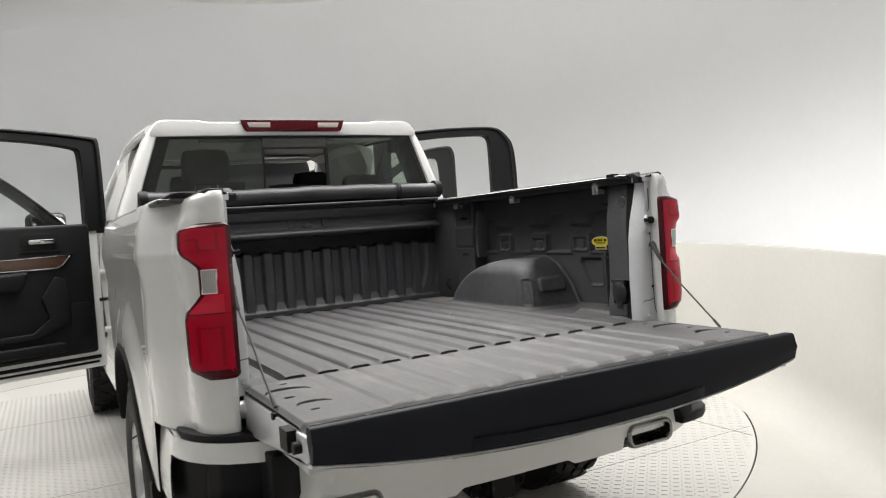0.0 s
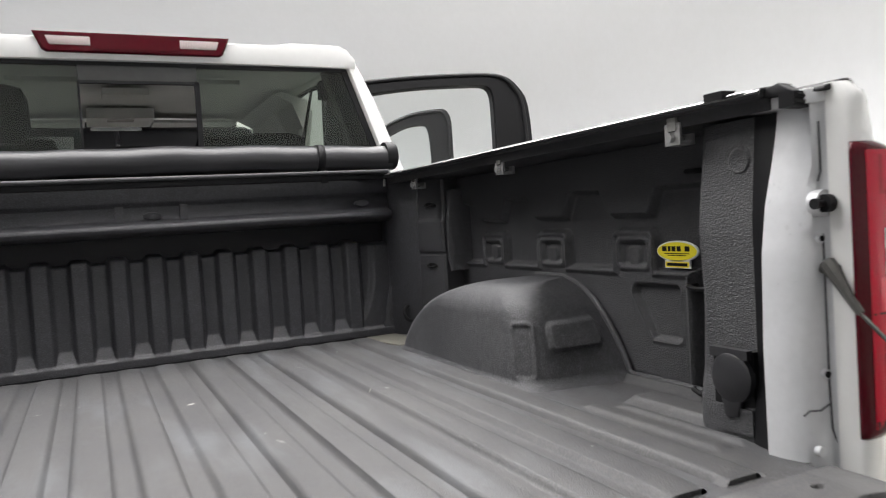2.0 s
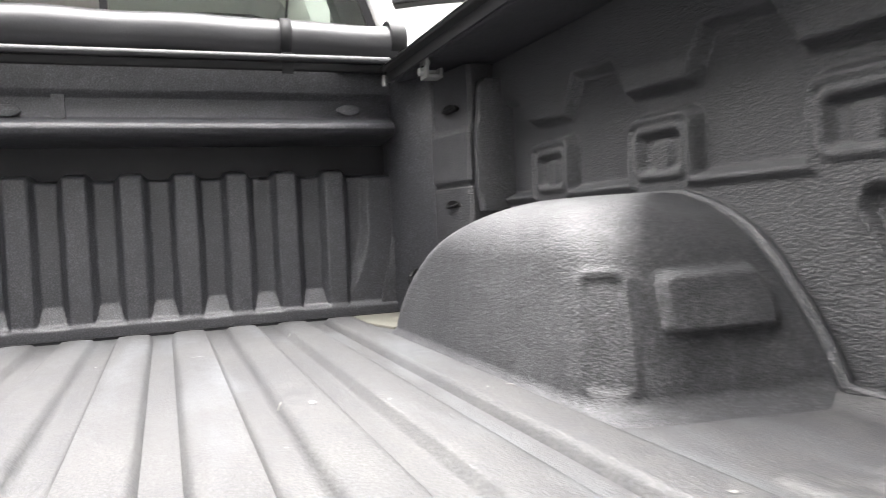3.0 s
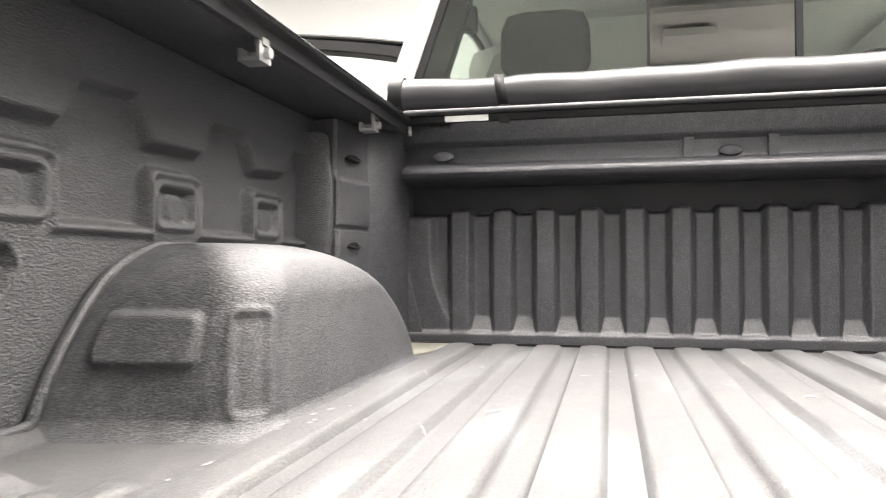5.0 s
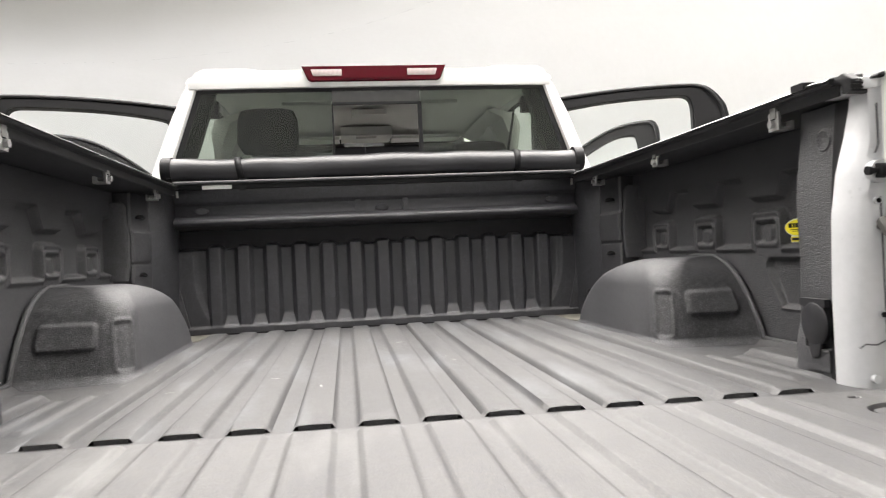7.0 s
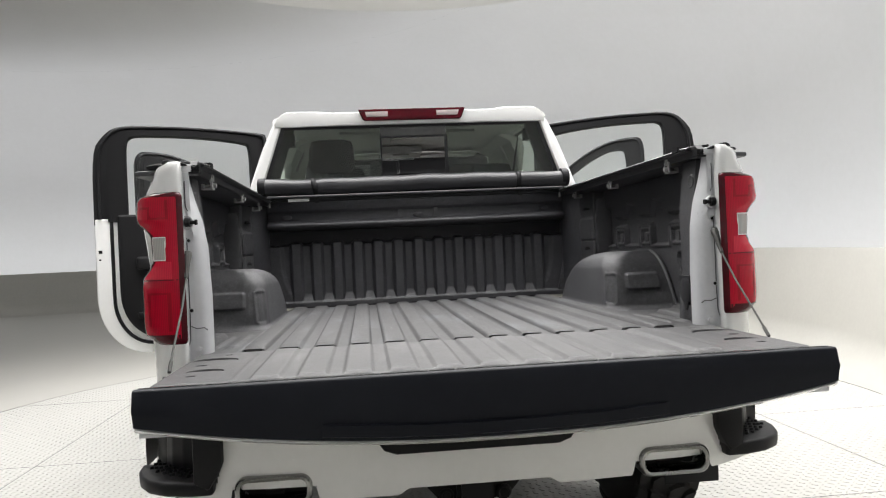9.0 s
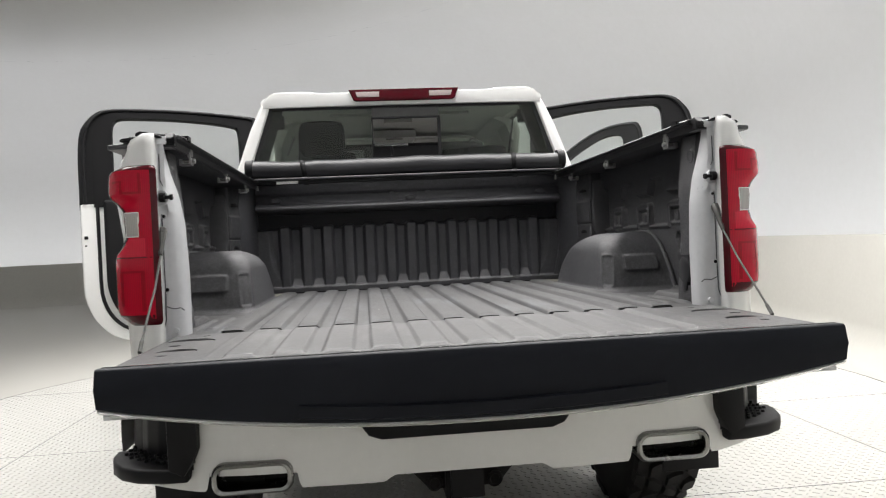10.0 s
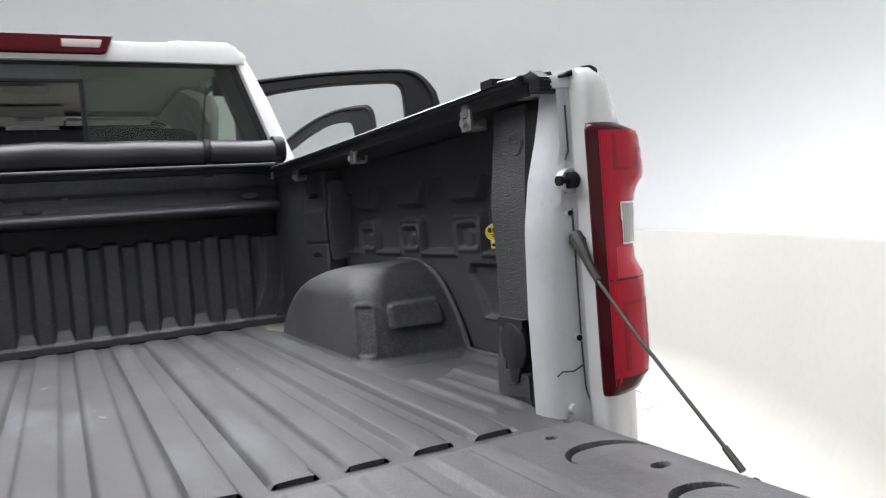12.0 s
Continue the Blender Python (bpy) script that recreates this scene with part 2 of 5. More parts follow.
def empty(name, parent=None, at=(0, 0, 0)):
    ob = new(name)
    ob.empty_display_size = 0.2
    ob.location = at
    if parent:
        ob.parent = parent
    return ob


def add_box(bm, x0, x1, y0, y1, z0, z1):
    x0, x1, y0, y1, z0, z1 = min(x0, x1), max(x0, x1), min(y0, y1), max(y0, y1), min(z0, z1), max(z0, z1)
    v = [bm.verts.new(p) for p in ((x0, y0, z0), (x1, y0, z0), (x1, y1, z0), (x0, y1, z0), (x0, y0, z1), (x1, y0, z1), (x1, y1, z1), (x0, y1, z1))]
    for f in ((0, 3, 2, 1), (4, 5, 6, 7), (0, 1, 5, 4), (1, 2, 6, 5), (2, 3, 7, 6), (3, 0, 4, 7)):
        bm.faces.new([v[i] for i in f])
    return v


def soften(bm, w, seg=2, angle=30):
    e = [x for x in bm.edges if len(x.link_faces) == 2 and x.calc_face_angle(0) > radians(angle)]
    bmesh.ops.bevel(bm, geom=e, offset=w, segments=seg, profile=0.5, affect="EDGES", clamp_overlap=True)
    return bm


def block(x0, x1, y0, y1, z0, z1, w=0.004, seg=2):
    bm = bmesh.new()
    add_box(bm, x0, x1, y0, y1, z0, z1)
    return soften(bm, w, seg) if w else bm


def add_prism(bm, pts, axis, a, b):
    put = {"x": lambda p, d: (d, p[0], p[1]), "y": lambda p, d: (p[0], d, p[1]), "z": lambda p, d: (p[0], p[1], d)}[axis]
    lo, hi = [bm.verts.new(put(p, a)) for p in pts], [bm.verts.new(put(p, b)) for p in pts]
    n = len(pts)
    bm.faces.new(lo[::-1])
    bm.faces.new(hi)
    for i in range(n):
        bm.faces.new((lo[i], lo[(i + 1) % n], hi[(i + 1) % n], hi[i]))


def prism(pts, axis, a, b, w=0.004, seg=2):
    bm = bmesh.new()
    add_prism(bm, pts, axis, a, b)
    bmesh.ops.recalc_face_normals(bm, faces=bm.faces[:])
    return soften(bm, w, seg) if w else bm


def add_loft(bm, rings, closed=True, caps=True):
    rows = [[bm.verts.new(p) for p in r] for r in rings]
    n = len(rows[0])
    for a, b in zip(rows, rows[1:]):
        for i in range(n if closed else n - 1):
            bm.faces.new((a[i], a[(i + 1) % n], b[(i + 1) % n], b[i]))
    if closed and caps:
        bm.faces.new(rows[0][::-1])
        bm.faces.new(rows[-1])
    return bm


def loft(rings, closed=True, caps=True):
    return add_loft(bmesh.new(), rings, closed, caps)


def field(us, vs, place):
    """Verts and faces of a sheet over two lists of parameters."""
    verts = [place(u, v) for v in vs for u in us]
    n = len(us)
    faces = [(j * n + i, j * n + i + 1, (j + 1) * n + i + 1, (j + 1) * n + i) for j in range(len(vs) - 1) for i in range(n - 1)]
    return verts, faces


def steps(a, b, n):
    return [a + (b - a) * i / n for i in range(n + 1)]


def ring(cx, cy, z, r, n=24):
    return [(cx + r * math.cos(2 * math.pi * i / n), cy + r * math.sin(2 * math.pi * i / n), z) for i in range(n)]


def add_tube(bm, pts, r, n=10):
    pts = [Vector(p) for p in pts]
    rows = []
    for i, p in enumerate(pts):
        d = (pts[min(i + 1, len(pts) - 1)] - pts[max(i - 1, 0)]).normalized()
        a = d.cross(Vector((0.31, 0.17, 0.93))).normalized()
        b = d.cross(a)
        rr = r[i] if isinstance(r, (list, tuple)) else r
        rows.append([p + rr * (math.cos(2 * math.pi * k / n) * a + math.sin(2 * math.pi * k / n) * b) for k in range(n)])
    return add_loft(bm, rows)


def tube(pts, r, n=10):
    return add_tube(bmesh.new(), pts, r, n)


def rod(axis, at, r, a, b, n=20, w=0.0):
    """A cylinder along an axis through the point at, from a to b."""
    bm = bmesh.new()
    k = "xyz".index(axis)
    rows = []
    for d in (a, b):
        row = []
        for i in range(n):
            c, s = r * math.cos(2 * math.pi * i / n), r * math.sin(2 * math.pi * i / n)
            p = list(at)
            p[k], p[(k + 1) % 3], p[(k + 2) % 3] = d, p[(k + 1) % 3] + c, p[(k + 2) % 3] + s
            row.append(p)
        rows.append(row)
    add_loft(bm, rows)
    return soften(bm, w) if w else bm


def ease(d, w):
    """0 below -w, 1 above w, smooth between."""
    x = min(1.0, max(0.0, (d + w) / (2 * w)))
    return x * x * (3 - 2 * x)


def in_box(u, v, u0, u1, v0, v1):
    return min(u - u0, u1 - u, v - v0, v1 - v)


def in_round(u, v, u0, u1, v0, v1, r):
    """Distance inside a rectangle with rounded corners."""
    qx, qy = abs(u - (u0 + u1) / 2) - (u1 - u0) / 2 + r, abs(v - (v0 + v1) / 2) - (v1 - v0) / 2 + r
    return r - math.hypot(max(qx, 0.0), max(qy, 0.0)) - min(max(qx, qy), 0.0)


def piecewise(x, pts):
    if x <= pts[0][0]:
        return pts[0][1]
    for (a, p), (b, q) in zip(pts, pts[1:]):
        if x <= b:
            return p + (q - p) * (x - a) / (b - a)
    return pts[-1][1]


def rounded(x0, x1, y0, y1, r, n=5):
    """Corner-rounded rectangle in a plane, counter-clockwise."""
    out = []
    for cx, cy, a in ((x1 - r, y1 - r, 0), (x0 + r, y1 - r, 90), (x0 + r, y0 + r, 180), (x1 - r, y0 + r, 270)):
        out += [(cx + r * math.cos(radians(a + 90 * i / n)), cy + r * math.sin(radians(a + 90 * i / n))) for i in range(n + 1)]
    return out


def revolve(profile, cx, cy, n=96, a0=0.0, a1=360.0):
    """Verts and faces of a profile of (radius, z) turned about a vertical axis."""
    full = a1 - a0 >= 360
    angles = [radians(a0 + (a1 - a0) * i / n) for i in range(n if full else n + 1)]
    verts = [(cx + r * math.cos(a), cy + r * math.sin(a), z) for a in angles for r, z in profile]
    m, k = len(profile), len(angles)
    faces = [(i * m + j, ((i + 1) % k) * m + j, ((i + 1) % k) * m + j + 1, i * m + j + 1) for i in range(k if full else k - 1) for j in range(m - 1)]
    return verts, faces


# ---- studio ----
cx, cy = HALL
cove = [(10.78 + 0.30 * math.sin(radians(a)), 0.34 * (1 - math.cos(radians(a)))) for a in range(0, 81, 5)]
cove += [(LIP_R, LIP_Z), (LIP_R + 0.004, LIP_Z + 0.012), (LIP_R + 0.05, LIP_Z + 0.012), (LIP_R + 0.055, LIP_Z - 0.02), (LIP_R + 0.06, 0.3)]
v, f = revolve(cove, cx, cy, 180)
tagged(sheet("wall_lower", v, f, APRON, angle=35), "low curved studio wall sweeping up from the floor", "wall", kind="structure")
ground = [(TABLE[0] + r * math.cos(a), TABLE[1] + r * math.sin(a), 0.0) for r in (TABLE[2] + 0.004,) for a in [2 * math.pi * i / 160 for i in range(160)]]
outer = []
for i in range(160):
    a = 2 * math.pi * i / 160
    u = Vector((math.cos(a), math.sin(a)))
    c = Vector((TABLE[0] - cx, TABLE[1] - cy))
    q = u.dot(c)
    s = -q + math.sqrt(q * q - c.dot(c) + 10.78 ** 2)
    outer.append((TABLE[0] + s * u.x, TABLE[1] + s * u.y, 0.0))
floor = part("floor", loft([ground, outer], True, False), APRON, angle=0)
tagged(floor, "smooth pale studio floor round the turntable", "floor", kind="structure")
v, f = revolve([(LIP_R + 0.06, 0.3), (LIP_R + 2.25, 0.3), (LIP_R + 2.30, 0.4), (LIP_R + 2.30, 3.4)] + [(LIP_R + 2.30 - 3.0 * (1 - math.cos(radians(a))), 3.4 + 2.6 * math.sin(radians(a))) for a in range(6, 91, 6)], cx, cy, 180)
tagged(sheet("wall_round", v, f, WALL, angle=60), "tall seamless white studio wall", "wall", kind="structure")
v, f = revolve([(0.0001, 6.0), (LIP_R - 0.7, 6.0)], cx, cy, 120)
tagged(sheet("ceiling", v, f, WALL, angle=0), "plain white studio ceiling", "ceiling", kind="structure")
v, f = revolve([(LIP_R + 0.40, 0.38), (LIP_R + 1.05, 0.34)], cx, cy, 180)
tagged(sheet("cove_light", v, f, led, angle=0), "hidden light strip behind the low wall", "light strip", kind="structure")

# overhead light in a white drum
box_light = empty("overhead_light", at=(0, 0, 0))
tagged(box_light, "large round white overhead light hung from the ceiling", "ceiling light")
part("drum", loft([ring(DRUM[0], DRUM[1], DRUM[2] + z, r, 64) for z, r in ((0.0, 3.52), (0.04, 3.57), (0.30, 3.57), (0.32, 3.2))]), WALL, box_light)
for k in range(4):
    a = radians(45 + 90 * k)
    part("hanger", rod("z", (DRUM[0] + 2.2 * math.cos(a), DRUM[1] + 2.2 * math.sin(a), 0), 0.02, DRUM[2] + 0.28, 6.0), WALL, box_light)

# turntable of tread plate
table = part("turntable", loft([ring(TABLE[0], TABLE[1], z, r, 160) for z, r in ((-0.05, TABLE[2] - 0.004), (-0.002, TABLE[2] - 0.004), (0.0, TABLE[2] - 0.006))]), PLATE, angle=30)
tagged(table, "round pale tread-plate turntable with dark edge gap", "turntable", kind="structure")
part("edge_gap", loft([ring(TABLE[0], TABLE[1], z, r, 160) for z, r in ((-0.012, TABLE[2] - 0.006), (-0.012, TABLE[2] + 0.014))], True, False), RUBBER, table)

# ---- pickup truck ----
F = 0.93  # height of the bed floor
truck = empty("pickup_truck")
tagged(truck, "white crew-cab pickup truck, tailgate down, all doors open", "pickup truck")
SIDES = (1, -1)
CABLE = surface("grey_cable", (0.050, 0.049, 0.045), (0.085, 0.083, 0.077), (0.4, 0.55), 20.0, 200.0, 0.1, 0.001, metal=0.3)
SEAM = surface("seam_sealer", (0.055, 0.055, 0.06), (0.10, 0.10, 0.105), (0.6, 0.7), 20.0, 90.0)


def mirrored(verts, faces, s):
    if s > 0:
        return verts, faces
    return [(-x, y, z) for x, y, z in verts], [f[::-1] for f in faces]


def rib(x, pitch, top, base):
    """Height 0..1 of pressed ribs that repeat along x."""
    d = abs((x / pitch + 0.5) % 1.0 - 0.5) * pitch
    return ease((top + base) / 2 - d, (base - top) / 2)


def jamb_x(z):
    """Inner edge of the painted jamb."""
    return piecewise(z, ((0.90, 0.767), (1.10, 0.766), (1.25, 0.772), (1.33, 0.785), (1.40, 0.806), (1.45, 0.818), (1.49, 0.824)))


# bed floor
def floor_height(x, y):
    h = 0.0
    ends = ease(1.715 - y, 0.018)
    if abs(x) < 0.675:
        d = abs((x / 0.107 + 0.5) % 1.0 - 0.5) * 0.107
        h += (0.0115 * rib(x, 0.107, 0.0285, 0.0370) + 0.0022 * max(0.0, 1 - (d / 0.034) ** 2)) * ends * (0.72 + 0.28 * ease(y - 0.05, 0.03))
    ax = abs(x)
    h += 0.006 * ease(in_box(ax, y, 0.715, 0.745, 0.14, 0.50), 0.006)
    h += 0.006 * ease(in_box(ax, y, 0.770, 0.790, 0.14, 0.46), 0.006)
    h += 0.020 * ease(min(in_box(ax, y, 0.80, 0.87, 0.24, 0.47), ax - 0.80 + (y - 0.24) * 0.9), 0.008)
    h -= 0.009 * ease(0.0035 - abs(ax - 0.682), 0.003)
    h += 0.015 * ease(ax - 0.935, 0.02)
    return h


ys = steps(0.020, 0.070, 10) + steps(0.10, 0.56, 36) + steps(0.6, 1.68, 14) + steps(1.70, 1.80, 10)
xs = steps(-0.975, 0.975, 390)
v, f = field(xs, ys, lambda x, y: (max(-0.90, min(0.90, x)) if y < 0.26 else x, y, F + floor_height(x, y)))
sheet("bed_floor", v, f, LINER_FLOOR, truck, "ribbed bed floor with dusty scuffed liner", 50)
part("sub_floor", block(-0.88, 0.88, 0.06, 1.84, F - 0.16, F - 0.05, 0.01), DARK, truck)
part("hinge_cover", block(-0.77, 0.77, -0.012, 0.0207, F - 0.012, F + 0.0012, 0.0006), LINER_FLOOR, truck)
for k in range(-6, 7):
    part("rib_end", block(0.107 * k - 0.0265, 0.107 * k + 0.0265, 0.0225, 0.040, F - 0.02, F + 0.0080, 0.002), LINER_FLOOR, truck)
# pale scuffs and flecks on the floor
marks = [(0.0, 1.06, 0.013, 0.007, 30), (-0.325, 1.20, 0.012, 0.004, 10), (-0.214, 0.36, 0.004, 0.026, 4), (-0.43, 0.86, 0.014, 0.005, 40), (0.321, 1.32, 0.012, 0.004, 10), (-0.321, 0.50, 0.015, 0.005, -14), (0.107, 0.62, 0.004, 0.02, 20), (-0.53, 0.40, 0.014, 0.005, 25), (0.43, 0.9, 0.006, 0.010, 0)]
for k in range(34):
    marks.append((random.uniform(-0.63, 0.63), random.uniform(0.08, 1.65), random.uniform(0.0015, 0.006), random.uniform(0.0015, 0.005), random.uniform(0, 180)))
for k in range(16):
    side = -1 if k % 3 else 1
    marks.append((side * random.uniform(0.60, 0.70), random.uniform(0.30, 0.95), random.uniform(0.002, 0.010), random.uniform(0.002, 0.006), random.uniform(60, 120)))
for x, y, w, d, a in marks:
    bm = bmesh.new()
    ca, sa = math.cos(radians(a)), math.sin(radians(a))
    pts = []
    for i in range(14):
        t = 2 * math.pi * i / 14
        r = 0.6 + 0.4 * random.random()
        px, py = w * r * math.cos(t), d * r * math.sin(t)
        pts.append((x + px * ca - py * sa, y + px * sa + py * ca))
    top = [bm.verts.new((p, q, F + floor_height(p, q) + 0.0012)) for p, q in pts]
    mid = bm.verts.new((x, y, F + floor_height(x, y) + 0.0016))
    for i in range(14):
        bm.faces.new((top[i], top[(i + 1) % 14], mid))
    part("scuff", bm, SCUFF, truck, "pale scuff mark on the floor", 0)


# bed sides: pressed inner panels
UPPER = ((0.20, 1.379), (0.527, 1.376), (0.556, 1.318), (0.697, 1.320), (0.738, 1.380), (0.853, 1.384), (0.888, 1.320), (1.032, 1.323), (1.066, 1.380), (1.180, 1.384), (1.220, 1.319), (1.353, 1.327), (1.400, 1.380), (1.6, 1.384))
PLUGS = ((1.279, 0.073), (0.957, 0.076), (0.620, 0.076))


def upper_side(y, z):
    """Signed distance to the stepped upper line, positive above it."""
    best = 9.0
    for (a, p), (b, q) in zip(UPPER, UPPER[1:]):
        if a - 0.08 < y < b + 0.08:
            t = min(1.0, max(0.0, ((y - a) * (b - a) + (z - p) * (q - p)) / ((b - a) ** 2 + (q - p) ** 2)))
            best = min(best, math.hypot(y - a - t * (b - a), z - p - t * (q - p)))
    return best if z > piecewise(y, UPPER) else -best


def side_proud(y, z):
    p = 0.024 * ease(upper_side(y, z), 0.0085) if z > 1.22 else 0.0
    low = 1.193 - z
    for c, w in PLUGS:
        if abs(y - c) < 0.12:
            low = max(low, in_round(y, z, c - w, c + w, 1.0, 1.286, 0.024))
    low = min(low, y - 0.437)
    p += 0.016 * ease(low, 0.007) + 0.008 * ease(0.0075 - abs(low - 0.006), 0.0065)
    for c, w in PLUGS:
        if abs(y - c) < 0.12:
            edge = in_round(y, z, c - w + 0.022, c + w - 0.022, 1.196, 1.264, 0.016)
            p += 0.006 * ease(0.0055 - abs(edge), 0.005)
            p -= 0.008 * ease(edge - 0.010, 0.005)
            p += 0.008 * ease(in_round(y, z, c - 0.022, c + 0.022, 1.206, 1.248, 0.014), 0.004)
    if y < 0.70 and z < 1.2:
        pocket = min(in_round(y, z, 0.474, 0.625, 1.037, 1.158, 0.014), 0.613 + (z - 1.116) * 0.62 - y)
        p -= 0.016 * ease(pocket, 0.006)
        p += 0.004 * ease(0.005 - abs(pocket + 0.004), 0.004) * ease(1.15 - z, 0.01)
    if y < 0.46:
        p -= 0.006 * ease(0.006 - abs(y - 0.430), 0.004) * ease(1.19 - z, 0.01)
        p -= 0.006 * ease(0.437 - y, 0.012) * ease(1.23 - z, 0.02)
    return p


ys, zs = steps(0.256, 1.53, 420), steps(F - 0.01, 1.475, 180)
v, f = field(ys, zs, lambda y, z: (0.978 - side_proud(y, z), y, z))
for s in SIDES:
    a, b = mirrored(v, f, s)
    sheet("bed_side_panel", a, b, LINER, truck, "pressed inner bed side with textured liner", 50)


# wheel housings
HOUSE = 0.237  # height of a housing over the floor


def house_front(k):
    return 0.985 + 0.475 * max(0.0, 1 - k ** 1.7) ** 0.62


def house_rear(k):
    return 0.690 + 0.035 * k + 0.03 * k ** 3


def house_wall(k):
    """Rear line of the housing where it meets the bed side."""
    return piecewise(k, ((0.0, 0.645), (0.2, 0.668), (0.4, 0.698), (0.6, 0.735), (0.75, 0.768), (0.86, 0.805), (0.94, 0.85), (1.0, 0.90)))


def housing(s):
    rows = []
    cap = 0.075
    levels = [(F - 0.003, 0.024), (F + 0.003, 0.015), (F + 0.010, 0.006), (F + 0.020, 0.0)]
    levels += [(F + 0.020 + (HOUSE - cap - 0.020) * i / 40, 0.0) for i in range(1, 41)]
    levels += [(F + HOUSE - cap + cap * math.sin(radians(a)), -cap * (1 - math.cos(radians(a)))) for a in range(6, 91, 6)]
    for z, grow in levels:
        k = min(1.0, max(0.0, (z - F) / HOUSE))
        x0 = 0.680 + 0.020 * k - grow
        y0, y1 = house_rear(k) - max(grow, 0.5 * grow) * 1.1, house_front(k) + max(0.0, grow)
        far = house_wall(k) - max(0.0, grow) - y0
        r, q = 0.080, min(0.075, (y1 - y0) * 0.3)
        path = [(x0 + r + (1.0 - x0 - r) * (1 - i / 44), y0, 0.0, -1.0) for i in range(45)]
        path += [(x0 + r - r * math.sin(radians(a)), y0 + r - r * math.cos(radians(a)), -math.sin(radians(a)), -math.cos(radians(a))) for a in range(3, 91, 3)]
        path += [(x0, y0 + r + (y1 - y0 - r - q) * (i / 40), -1.0, 0.0) for i in range(1, 41)]
        path += [(x0 + q * (1 - math.cos(radians(a))), y1 - q + q * math.sin(radians(a)), -math.cos(radians(a)), math.sin(radians(a))) for a in range(10, 91, 10)]
        path += [(x0 + q + (1.0 - x0 - q) * i / 6, y1, 0.0, 1.0) for i in range(1, 7)]
        row = []
        for n, (x, y, nx, ny) in enumerate(path):
            push = 0.0
            if n < 45:
                # raised tapered pad on the rear face
                pad = min(in_round(x, z, 0.772, 0.915, F + 0.083, F + 0.147, 0.012), (0.95 - x) * 0.9 + (z - F - 0.15) * 0.6)
                push = 0.011 * ease(pad, 0.005)
            elif n < 75:
                # long flute with a raised rim down the corner
                arc = r * radians(3 * (n - 44))
                d = in_round(arc, z, 0.036, 0.088, F + 0.022, F + 0.150, 0.014)
                push = 0.0032 * ease(0.0055 - abs(d), 0.005) - 0.0022 * ease(d - 0.004, 0.006)
            x, y = x + nx * push, y + ny * push
            if n < 75:
                y += far * max(0.0, (x - x0 - 0.04) / (0.955 - x0 - 0.04)) ** 1.3
            row.append((s * x, y, z))
        rows.append(row)
    bm = bmesh.new()
    grid = [[bm.verts.new(p) for p in r] for r in rows]
    for a, b in zip(grid, grid[1:]):
        for i in range(len(a) - 1):
            bm.faces.new((a[i], a[i + 1], b[i + 1], b[i]))
    bm.faces.new(grid[-1])
    part("wheel_housing", bm, LINER_LIT, truck, "rounded wheel housing, pebbled liner lightened for the light on it", 60)
    arc = [(s * 0.956, y, F + 0.013) for y in (0.262, 0.35, 0.45, 0.55, 0.60)] + [(s * 0.953, 0.628, F + 0.014)]
    for i in range(26):
        k = i / 25
        arc.append((s * 0.951, house_wall(k) - 0.004, F + 0.018 + (HOUSE - 0.019) * k))
    arc += [(s * 0.951, y, F + HOUSE) for y in (0.99, 1.03)]
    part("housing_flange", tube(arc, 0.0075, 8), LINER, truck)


for s in SIDES:
    housing(s)


# front wall of the bed
def head_proud(x, z):
    inside = ease(0.705 - abs(x), 0.006)
    col = rib(x, 0.1105, 0.0190, 0.0380) * inside
    # ramped toes at the foot of the recessed flutes
    d = abs((x / 0.1105) % 1.0 - 0.5) * 0.1105
    toe = ease(0.033 - 0.30 * max(0.0, z - 0.962) - d, 0.005) * inside
    # raised rim that sweeps inwards at the foot
    rc = piecewise(z, ((0.955, 0.668), (0.985, 0.695), (1.02, 0.717), (1.07, 0.737), (1.13, 0.749), (1.30, 0.755)))
    rim = 0.75 * ease(abs(x) - rc + 0.014, 0.012)
    p = 0.006 + 0.024 * max(col, 0.9 * rim)
    top = 1.266 + 0.014 * col
    p = p * ease(top - z, 0.008) - 0.046 * ease(z - top - 0.003, 0.006)
    if z < 1.05:
        p = max(p, 0.006 + 0.018 * toe * min(1.0, max(0.0, (1.004 - z) / 0.040)))
    return p + (0.036 - p) * ease(0.962 - z, 0.006)


v, f = field(steps(-0.81, 0.81, 480), steps(F - 0.01, 1.35, 110), lambda x, z: (x, 1.816 - head_proud(x, z), z))
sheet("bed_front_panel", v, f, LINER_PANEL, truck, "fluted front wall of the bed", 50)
# added strip, coloured dark to deepen the shade between flutes and shelf
part("shade_strip", block(-0.86, 0.86, 1.850, 1.866, 1.258, 1.348, 0.002), RECESS_SHADE, truck, "dark strip painted in for the shade above the flutes")
shelf = [(1.85, 1.343), (1.80, 1.347), (1.738, 1.352), (1.724, 1.359), (1.719, 1.369), (1.723, 1.379), (1.735, 1.387), (1.752, 1.392), (1.759, 1.398), (1.760, 1.437), (1.750, 1.445), (1.744, 1.452), (1.742, 1.474), (1.738, 1.502), (1.86, 1.502), (1.86, 1.343)]
part("bed_front_shelf", prism(shelf, "x", -0.80, 0.80, 0.0015, 1), LINER_PANEL, truck, angle=50)
for x in (-0.095, 0.095):
    part("shelf_divider", block(x - 0.012, x + 0.012, 1.748, 1.77, 1.392, 1.442, 0.004), LINER_PANEL, truck)
